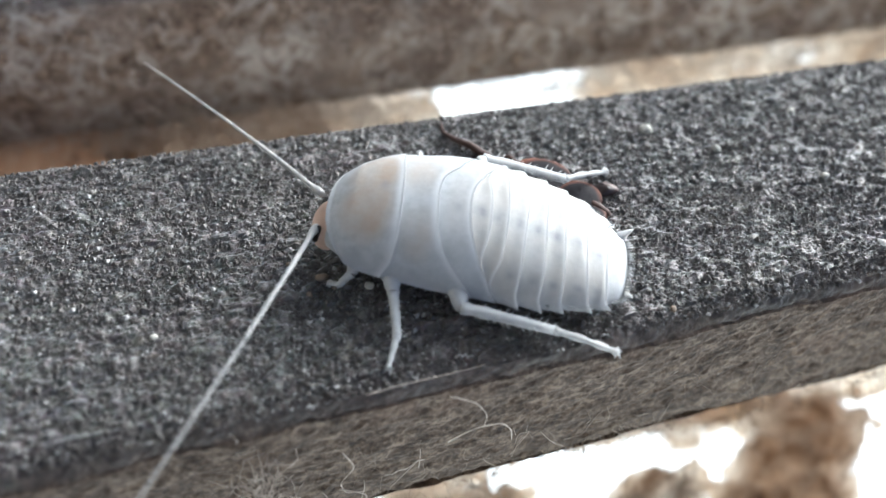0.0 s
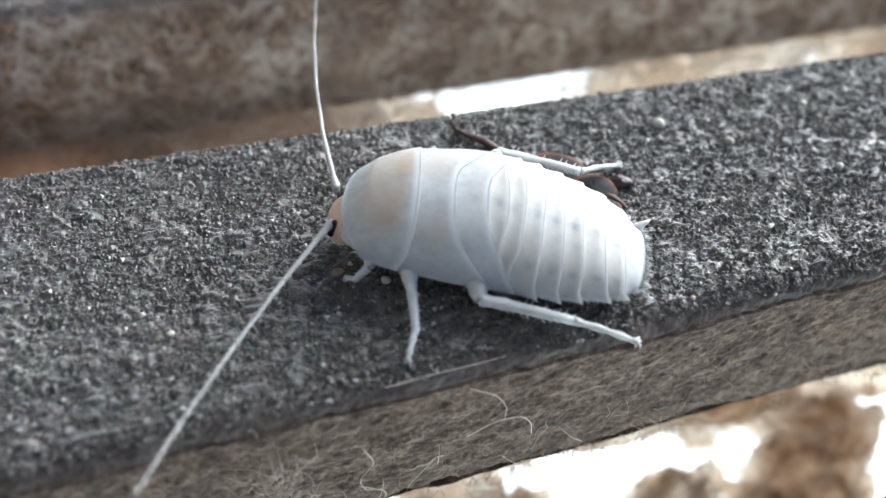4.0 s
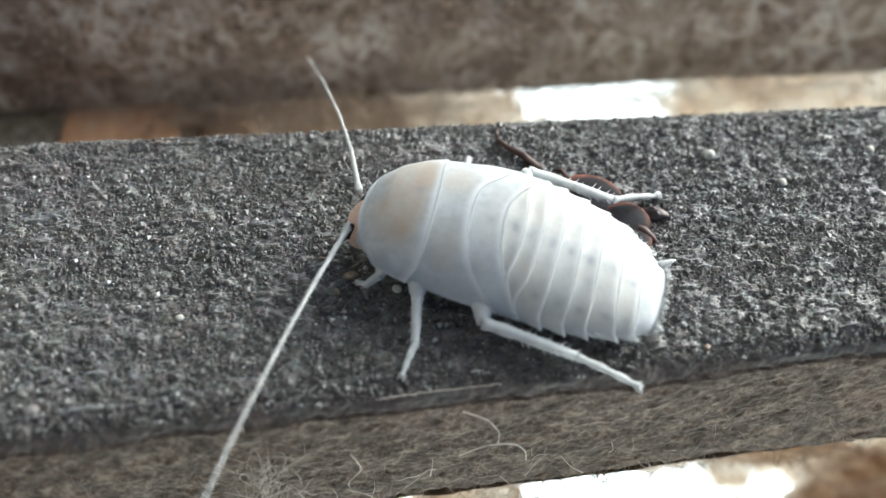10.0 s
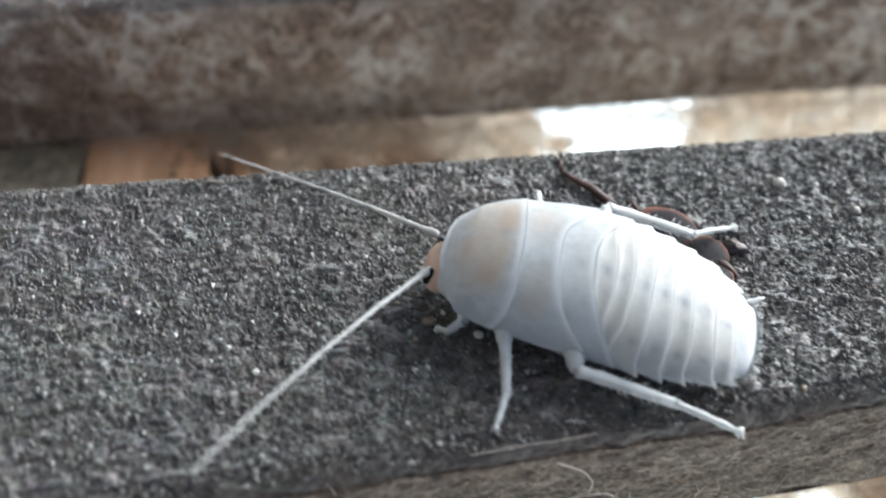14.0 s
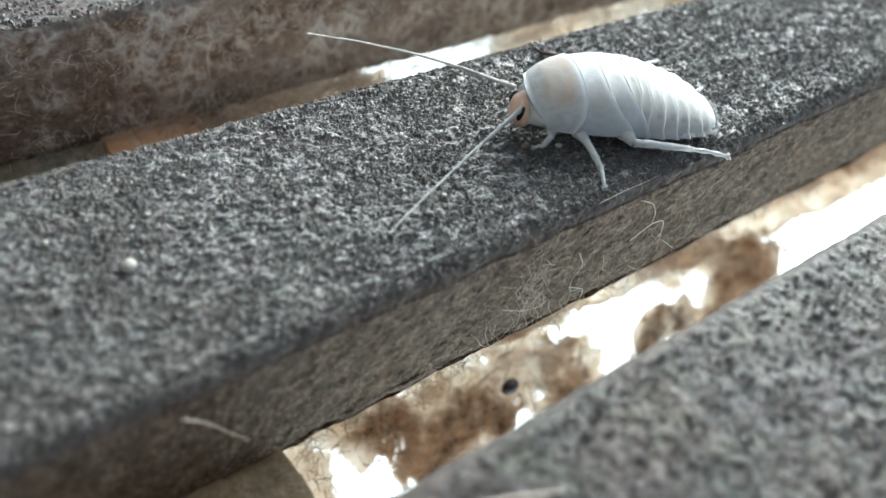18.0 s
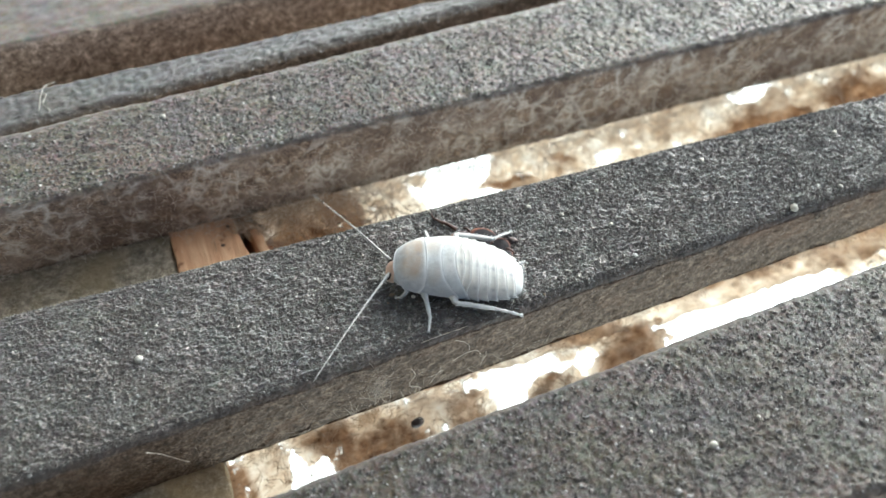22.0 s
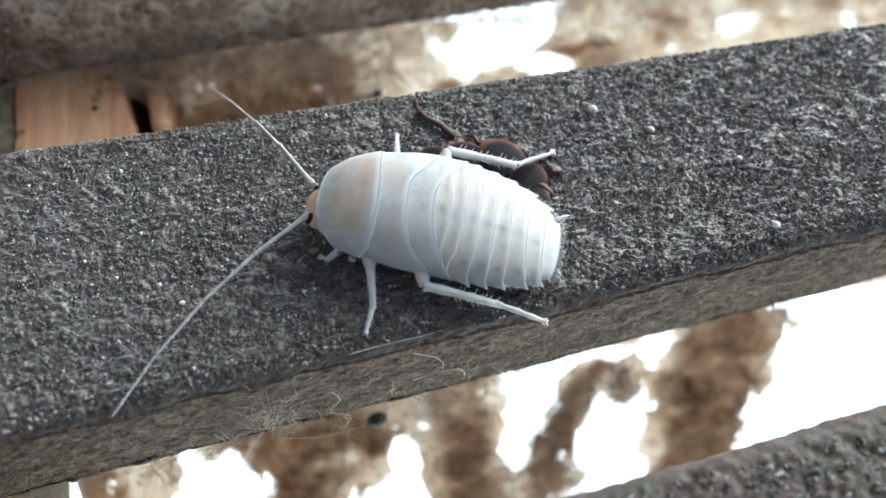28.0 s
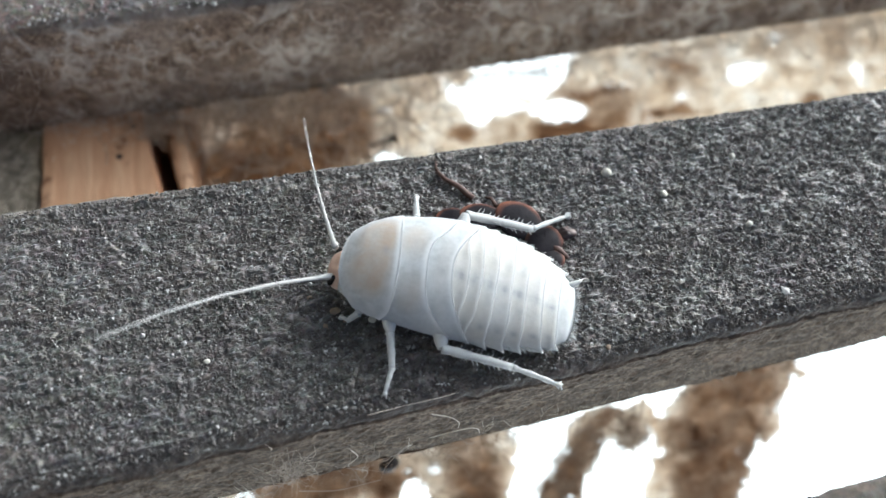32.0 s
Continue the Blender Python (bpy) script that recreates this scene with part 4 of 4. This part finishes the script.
for k in range(1, len(lines)):
    lines[k] = np.maximum(lines[k], lines[k - 1] + 0.04)
lines = [np.convolve(np.pad(q, 6, "edge"), np.ones(13) / 13, "valid") for q in lines]
margin = lambda k, back=0.0: (lambda a: np.interp(a, GRID_A, lines[k]) - back)
nose = lambda a: 1.35 + 2.0 * np.abs(a) ** 2.5
soft = lambda U, A, u0, ru, a0, w: np.clip(1.5 * (1 - np.hypot((U - u0) / ru, (A - a0) / w)), 0, 1)
twin = lambda U, A: np.clip(1.5 * np.maximum(soft(U, A, 4.9, 2.5, 0.22, 0.38), soft(U, A, 4.7, 2.6, -0.24, 0.42)) + 0.25 * soft(U, A, 5.6, 1.6, 0.0, 0.3), 0, 1)
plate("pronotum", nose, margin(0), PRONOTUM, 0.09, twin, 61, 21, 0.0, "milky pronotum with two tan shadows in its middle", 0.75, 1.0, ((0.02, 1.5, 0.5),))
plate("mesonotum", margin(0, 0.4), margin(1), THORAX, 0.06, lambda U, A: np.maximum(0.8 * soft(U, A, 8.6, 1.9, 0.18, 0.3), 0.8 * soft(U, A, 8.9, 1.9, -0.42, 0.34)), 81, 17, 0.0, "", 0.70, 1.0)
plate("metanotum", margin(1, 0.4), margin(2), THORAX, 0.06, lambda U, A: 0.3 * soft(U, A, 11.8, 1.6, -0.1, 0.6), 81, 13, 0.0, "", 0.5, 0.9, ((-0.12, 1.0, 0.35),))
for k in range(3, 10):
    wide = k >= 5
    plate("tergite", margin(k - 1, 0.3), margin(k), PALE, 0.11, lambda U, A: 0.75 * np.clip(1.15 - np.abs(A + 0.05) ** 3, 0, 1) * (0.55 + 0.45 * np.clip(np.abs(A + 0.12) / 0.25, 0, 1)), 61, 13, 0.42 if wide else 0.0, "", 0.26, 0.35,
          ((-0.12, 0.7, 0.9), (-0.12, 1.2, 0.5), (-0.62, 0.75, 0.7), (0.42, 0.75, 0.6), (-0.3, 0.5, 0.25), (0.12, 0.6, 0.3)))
plate("tail_plate", margin(9, 0.3), lambda a: 25.5 - 0.5 * np.abs(a + 0.05) ** 2, PALE, 0.1, None, 31, 7, 0.0, "", 0.8)

# underside: a soft closed belly
us, an = np.linspace(1.6, 25.0, 26), np.linspace(0, 2 * np.pi, 24, endpoint=False)
U, AN = np.meshgrid(us, an, indexing="ij")
w, e, h, c = (np.interp(U, ST, q) for q in (HALF, EDGE, DOME, MID))
belly = np.stack([U, c + 0.9 * w * np.cos(AN), e + np.where(np.sin(AN) > 0, 0.35 * h, np.minimum(e - 0.5, 2.2)) * np.sin(AN)], -1).reshape(-1, 3)
nb = len(belly)
bf = [tuple(q) for q in grid_faces(26, 24, True).tolist()] + [tuple(range(24))[::-1], tuple(range(nb - 24, nb))]
part("belly", mesh_of("belly", belly, bf, LIMB), roach)

# head with eyes and mouth
v, f = blob(1.5, 2.15, 2.1, 0.03, 3, 15, 20)
head_me = mesh_of("head", v, f, FACE)
head = part("head", head_me, roach, "peach-coloured face")
head.matrix_basis = pose(1.42 * MM, 0.0, 2.95 * MM, 0, 14, 0)
for sgn in (-1, 1):
    v, f = blob(0.5, 0.38, 0.95, 0.02, 4, 11, 14)
    eye = part("eye", mesh_of("eye", v, f, EYE), head, "glossy black crescent eye")
    eye.matrix_basis = pose(-0.80 * MM, sgn * 1.62 * MM, 0.25 * MM, 0, 0, sgn * -38)
v, f = blob(0.7, 0.8, 0.8, 0.1, 6)
mouth = part("mouthparts", mesh_of("mouthparts", v, f, LIMB), head, "pale mouthparts")
mouth.matrix_basis = pose(-0.1 * MM, 0, -1.8 * MM)
for sgn in (-1, 1):
    v, f = tube([(0, 0, 0), (-0.6, sgn * 0.3, -0.5), (-0.9, sgn * 0.4, -1.1), (-0.5, sgn * 0.3, -1.5)], [0.16, 0.14, 0.12, 0.08])
    palp = part("palp", mesh_of("palp", v, f, LIMB), head)
    palp.matrix_basis = pose(-0.3 * MM, sgn * 0.6 * MM, -1.2 * MM)


def limb(name, pts, radii, sides=9, beads=0.05):
    p = np.asarray(pts, float)
    t = np.linspace(0, len(p) - 1, 5 * len(p))
    q = np.stack([np.interp(t, np.arange(len(p)), p[:, k]) for k in range(3)], 1)
    r = np.interp(t, np.arange(len(p)), radii) * (1 + beads * np.cos(t * 8.4)) * (1 + 0.16 * vnoise(t * 3.1, q[:, 0] * 2, 5))
    return mesh_of(name, *tube(q, r, sides), LIMB)


def leg(coxa, knee, ankle, tip, r, spines, seed):
    """coxa to knee: femur; knee to ankle: spiny tibia; ankle to tip: tarsus with a claw."""
    coxa, knee, ankle, tip = (np.array(q, float) for q in (coxa, knee, ankle, tip))
    up = np.array([0, 0, 0.25])
    body = part("leg", limb("leg", [coxa, (coxa + knee) / 2 + up, knee], [r * 1.3, r * 1.45, r * 0.9]), roach)
    part("tibia", limb("tibia", [knee, (knee * 2 + ankle) / 3 + up * 0.4, ankle], [r * 0.85, r * 0.72, r * 0.62]), body)
    mid = (ankle + tip) / 2 + up * 0.5
    part("tarsus", limb("tarsus", [ankle, mid, tip * 0.9 + mid * 0.1, tip], [r * 0.52, r * 0.42, r * 0.38, r * 0.62], 9, 0.16), body)
    rng = np.random.default_rng(seed)
    d = ankle - knee
    ln = np.linalg.norm(d)
    d /= ln
    side = np.cross(d, (0, 0, 1))
    pieces = []
    for k in range(spines):
        q = knee + d * ln * (0.12 + 0.86 * k / max(1, spines - 1))
        s = (1 if k % 2 else -1) * side + np.array([0, 0, rng.uniform(-0.1, 0.6)]) + d * rng.uniform(0.5, 1.0)
        s /= np.linalg.norm(s)
        pieces.append(tube([q + s * r * 0.3, q + s * (r * 0.6 + rng.uniform(0.4, 0.8) * min(1.0, spines / 22))], [0.085, 0.012], 5))
    for piece in pieces:
        part("spine", mesh_of("spine", *piece, LIMB), body)
    cl = tip - mid
    cl /= np.linalg.norm(cl)
    cs = np.cross(cl, (0, 0, 1))
    part("claw", mesh_of("claw", *joined([tube([tip, tip + cl * 0.25 + cs * 0.22 * k, tip + cl * 0.35 + cs * 0.34 * k - up], [0.12, 0.08, 0.02], 5) for k in (-1, 1)]), LIMB), body)
    return body


leg((12.0, -3.2, 2.2), (13.0, -6.4, 2.4), (20.2, -6.5, 1.3), (25.1, -7.1, 0.45), 0.62, 24, 1)
leg((6.8, -3.0, 2.3), (7.6, -5.6, 2.2), (8.5, -8.9, 1.1), (8.3, -11.4, 0.4), 0.56, 14, 2)
leg((4.2, -2.2, 2.4), (4.0, -4.0, 1.9), (3.0, -4.5, 0.9), (2.1, -4.0, 0.3), 0.46, 8, 3)
leg((12.2, 4.5, 3.4), (12.8, 8.2, 4.6), (19.9, 9.2, 2.6), (23.6, 13.1, 0.5), 0.62, 24, 4)
leg((7.0, 4.0, 3.0), (7.6, 7.6, 3.2), (7.2, 9.6, 2.6), (6.85, 11.3, 1.6), 0.52, 10, 5)
leg((4.2, 2.2, 2.4), (3.6, 4.2, 2.0), (3.0, 5.2, 0.9), (2.2, 5.6, 0.3), 0.38, 8, 6)
for p, d in (((24.2, 3.0, 2.0), (1.5, 1.0, 0.5)), ((24.6, -1.4, 1.2), (1.3, -0.8, 0.2))):
    p, d = np.array(p), np.array(d)
    v, f = tube([p, p + d * 0.5, p + d * 0.9, p + d * 1.15], [0.42, 0.36, 0.2, 0.03], 8)
    part("cercus", mesh_of("cercus", v, f, LIMB), roach, "short pointed white cercus")
rng = np.random.default_rng(12)
pieces = []
for k in range(260):
    u, a = 14 + 11.4 * rng.uniform(0, 1) ** 0.6, rng.choice((-1, 1)) * rng.uniform(0.9, 1.0)
    p = shell(np.array(u), np.array(a))
    d = np.array([0.75, a * 0.6, rng.uniform(-0.2, 0.3)])
    pieces.append(tube([p, p + d * rng.uniform(0.3, 0.75)], [0.045, 0.008], 4))
for k in range(130):
    a = rng.uniform(-1, 1)
    p = shell(np.array(25.45 - 0.5 * a * a), np.array(a * 0.98))
    d = np.array([0.95, a * 0.55, rng.uniform(-0.25, 0.25)])
    pieces.append(tube([p - d * 0.1, p + d * rng.uniform(0.3, 0.8)], [0.05, 0.01], 4))
tagged(part("edge_bristles", mesh_of("edge_bristles", *joined(pieces), LIMB), roach), "", "", "", "stuff")

# antennae: four rigid pieces each
SEG = {"near": 13.0 / 2, "far": 14.5 / 2}
ROOT = {"near": (0.62, -1.5, 4.0), "far": (0.45, 1.35, 5.0)}


def antenna(side):
    """A root piece with three pieces after it."""
    ln = SEG[side]
    made = []
    for k in range(4):
        r0, r1 = 0.235 - 0.043 * k, 0.235 - 0.043 * (k + 1)
        xs = np.linspace(-0.12, ln + 0.12, 22)
        rr = np.interp(xs, [0, ln], [r0, r1]) * (1 + 0.10 * np.cos(xs * 9.5))
        if k == 0:
            rr = rr * (1 + 0.55 * np.exp(-((xs - 0.4) / 0.6) ** 2))
        v, f = tube(np.stack([xs, 0 * xs, 0 * xs], 1), rr, 8)
        name = ("antenna", "antenna_segment", "antenna_segment", "antenna_tip")[k]
        made.append(part(name, mesh_of(name, v, f, FEELER), made[0] if k else roach))
    return made


near_antenna, far_antenna = antenna("near"), antenna("far")

# ---- the dark shed skin under it ----
skin = tagged(new("shed_skin"), "dark brown shed insect skin half under the pale insect", "shed skin")
skin.matrix_world = ROACH
for k, (u, v0, z, turn, ru, rv, rz, tilt) in enumerate(((11.0, 10.3, 0.35, 14, 1.7, 1.3, 0.35, 4), (14.2, 11.0, 0.4, 8, 2.5, 1.8, 0.45, 6), (18.3, 11.4, 0.5, -14, 2.8, 2.3, 0.5, 9), (21.4, 9.2, 0.5, -42, 2.0, 2.2, 0.55, 8), (22.3, 7.0, 0.4, -60, 1.4, 1.8, 0.6, 6))):
    v, f = blob(ru, rv, rz, 0.05, 20 + k, 17, 30)
    v[:, 2] = np.where(v[:, 2] < 0, v[:, 2] * 0.25, v[:, 2]) + 0.12 * np.sin(v[:, 0] * 2.4 / ru) * (v[:, 2] > 0)
    me = mesh_of("skin_plate", v, f, SKIN)
    add_values(me, "rim", np.clip((np.hypot(v[:, 0] / ru, v[:, 1] / rv) - 0.72) / 0.2, 0, 1) * np.clip(0.35 + v[:, 1] / rv - 0.8 * v[:, 0] / ru, 0, 1))
    ob = part("skin_plate", me, skin)
    ob.matrix_basis = pose(u * MM, v0 * MM, z * MM, 0, tilt, turn)
for pts, r in ((((12.9, 13.3, 0.4), (11.1, 14.4, 0.7), (9.5, 15.1, 0.6), (8.3, 16.2, 0.3)), 0.4), (((8.3, 16.2, 0.3), (8.0, 17.0, 0.3), (7.9, 17.7, 0.2)), 0.2),
               (((22.4, 8.7, 0.4), (23.1, 8.5, 0.5), (23.9, 8.1, 0.3), (24.2, 7.9, 0.1)), 0.5), (((15.6, 12.8, 0.5), (14.9, 13.7, 0.5), (14.2, 13.9, 0.2)), 0.25)):
    v, f = tube(pts, np.linspace(r, r * 0.45, len(pts)), 8)
    part("skin_leg", mesh_of("skin_leg", v, f, RUST), skin, "red-brown dry leg")
v, f = blob(1.15, 0.75, 0.6, 0.22, 37, 11, 16)
part("skin_leg", mesh_of("skin_leg", v + np.array([23.7, 10.9, 0.35]), f, HUSK), skin, "crumpled black dry leg")


def aim(p, d):
    return Matrix.Translation(Vector(p) * MM) @ Vector(d).to_track_quat("X", "Z").to_matrix().to_4x4()


def bearing(turn, rise):
    return Vector((math.cos(radians(rise)) * math.cos(radians(turn)), math.cos(radians(rise)) * math.sin(radians(turn)), math.sin(radians(rise))))


def motions():
    """Both antennae feel about: seconds, bearing and rise of the first half, then of the second half; how far each half is drawn out."""
    near_rows = [
        (0, 264, 10, 250, -15),
        (0.5, 231, -17, 250, 8),
        (1, 241, 21, 255, 18),
        (1.5, 274, 6, 277, 16),
        (2, 256, 11, 259, 8),
        (2.5, 238, 15, 257, 26),
        (3, 236, 16, 233, -5),
        (3.5, 239, -5, 250, -3),
        (5.5, 294, 1, 292, 13),
        (6, 262, 14, 256, -17),
        (6.5, 277, 12, 282, 21),
        (7, 287, 22, 288, 12),
        (7.5, 286, 17, 292, 29),
        (8, 255, 17, 263, 14),
        (8.5, 268, 13, 284, 19),
        (9, 290, 17, 292, 30),
        (9.5, 284, 1, 287, 11),
        (10, 269, 4, 272, 0),
        (10.5, 275, 10, 280, 0),
        (11, 283, 4, 287, 11),
        (11.5, 278, 0, 283, 17),
        (12, 289, 10, 294, 14),
        (12.5, 289, 4, 291, 17),
        (13, 266, 14, 276, 21),
        (13.5, 255, -17, 270, 15),
        (14, 251, 17, 257, 17),
        (14.5, 267, 32, 264, 35),
        (16.5, 235, 14, 241, 25),
        (17, 236, 14, 242, 18),
        (17.5, 236, 14, 237, 11),
        (18, 219, -12, 233, 8),
        (18.5, 237, 24, 244, 20),
        (19, 215, 2, 233, 13),
        (19.5, 243, 1, 249, 4),
        (20, 275, -2, 258, -1),
        (20.5, 220, 24, 235, 14),
        (21, 231, 18, 239, 12),
        (21.5, 249, 30, 253, 10),
        (22, 245, 4, 245, -4),
        (22.5, 277, 20, 276, 17),
        (23, 263, 25, 256, -13),
        (23.5, 254, 48, 260, 43),
        (24, 261, 34, 264, 40),
        (24.5, 241, 27, 260, 29),
        (25, 260, 42, 264, 51),
        (25.5, 253, 40, 266, 44),
        (26, 260, 44, 264, 34),
        (26.5, 250, 28, 266, 39),
        (28.5, 231, -9, 249, -9),
        (29, 235, -11, 243, -6),
        (29.5, 246, -15, 253, -10),
        (30, 248, 21, 260, 38),
        (30.5, 252, 30, 268, 31),
        (31, 274, 27, 279, 30),
        (31.5, 239, 29, 253, 33),
        (32, 224, 33, 237, 32),
    ]
    far_rows = [
        (0, 137, -10, 145, -2, 1, 1),
        (0.5, 123, -3, 139, 2, 1, 1),
        (1, 99, -18, 91, -15, 0.82, 0.96),
        (1.5, 96, -12, 95, -28, 0.61, 0.88),
        (2, 128, -19, 137, -17, 0.91, 0.99),
        (2.5, 131, -4, 153, 0, 1, 1),
        (3, 95, -17, 88, -21, 0.8, 1.01),
        (3.5, 97, -3, 86, 0, 1, 1),
        (5.5, 170, -10, 197, 6, 1, 1),
        (6, 154, -20, 195, 8, 1, 1),
        (6.5, 153, -15, 153, -13, 0.61, 0.94),
        (7, 146, -4, 160, 8, 1, 1),
        (7.5, 139, -19, 158, -7, 1, 1),
        (8, 146, -17, 152, -10, 0.75, 0.86),
        (8.5, 122, -18, 127, -16, 0.75, 0.77),
        (9, 127, -20, 129, -5, 0.92, 0.97),
        (9.5, 105, -18, 105, -20, 0.83, 0.81),
        (10, 118, -14, 127, -13, 1, 1),
        (10.5, 127, -14, 133, -15, 1, 1),
        (11, 142, -10, 145, -4, 1, 1),
        (11.5, 107, -11, 103, -15, 1, 1),
        (12, 118, -17, 120, -22, 0.81, 0.9),
        (12.5, 147, -12, 167, -7, 1, 1),
        (13, 170, -12, 174, -4, 1, 1),
        (13.5, 136, -2, 142, -1, 1, 1),
        (14, 157, -12, 160, -12, 0.73, 0.94),
        (14.5, 126, -19, 132, -14, 0.63, 0.7),
        (16.5, 169, 19, 171, 12, 0.8, 0.93),
        (17, 160, 6, 157, -8, 1, 1),
        (17.5, 126, -13, 178, 7, 1, 1),
        (18, 136, -5, 146, -9, 1, 1),
        (18.5, 192, 22, 159, -9, 1, 1),
        (19, 134, -2, 173, 17, 1, 1),
        (19.5, 218, 27, 222, 26, 1, 0.98),
        (20, 135, -10, 173, 6, 1, 1),
        (20.5, 97, -10, 101, -24, 1, 1),
        (21, 95, -16, 113, -19, 1, 1),
        (21.5, 227, 48, 253, 44, 0.98, 0.91),
        (22, 122, -20, 135, -3, 0.93, 0.89),
        (22.5, 110, -14, 129, 6, 1, 1),
        (23, 202, 52, 203, 53, 0.93, 0.92),
        (23.5, 113, 70, 108, 69, 0.88, 0.9),
        (24, 125, -17, 136, -16, 0.69, 0.75),
        (24.5, 137, -16, 146, -16, 0.88, 0.94),
        (25, 114, -23, 119, 0, 0.72, 0.89),
        (25.5, 100, -19, 102, -16, 0.52, 0.54),
        (26, 109, -20, 120, -13, 0.9, 0.88),
        (26.5, 127, -18, 130, -17, 1, 1),
        (28.5, 139, -13, 145, -20, 0.7, 0.88),
        (29, 153, -19, 157, -6, 0.77, 0.75),
        (29.5, 141, -17, 145, -11, 0.68, 0.79),
        (30, 145, -18, 149, -5, 0.91, 0.95),
        (30.5, 147, -12, 148, -16, 0.77, 0.95),
        (31, 259, 60, 259, 69, 0.93, 0.94),
        (31.5, 125, -13, 129, -7, 1, 1),
        (32, 117, -20, 113, -14, 0.69, 0.92),
    ]
    for side, pieces, rows in (("near", near_antenna, near_rows), ("far", far_antenna, far_rows)):
        keys = [[] for _ in pieces]
        for t, a1, e1, a2, e2, *drawn in rows:
            d1, d2 = bearing(a1, e1), bearing(a2, e2)
            p, first = Vector(ROOT[side]), None
            for k, w in enumerate((-0.1, 0.3, 0.7, 1.1)):
                d = (d1 * (1 - w) + d2 * w).normalized()
                m = aim(p, d)
                if first is None:
                    first = m
                    keys[k].append((t, m))
                else:
                    keys[k].append((t, first.inverted() @ m))
                p = p + d * SEG[side] * (drawn[k // 2] if drawn else 1.0)
        for ob, some in zip(pieces, keys):
            walk(ob, some)


motions()
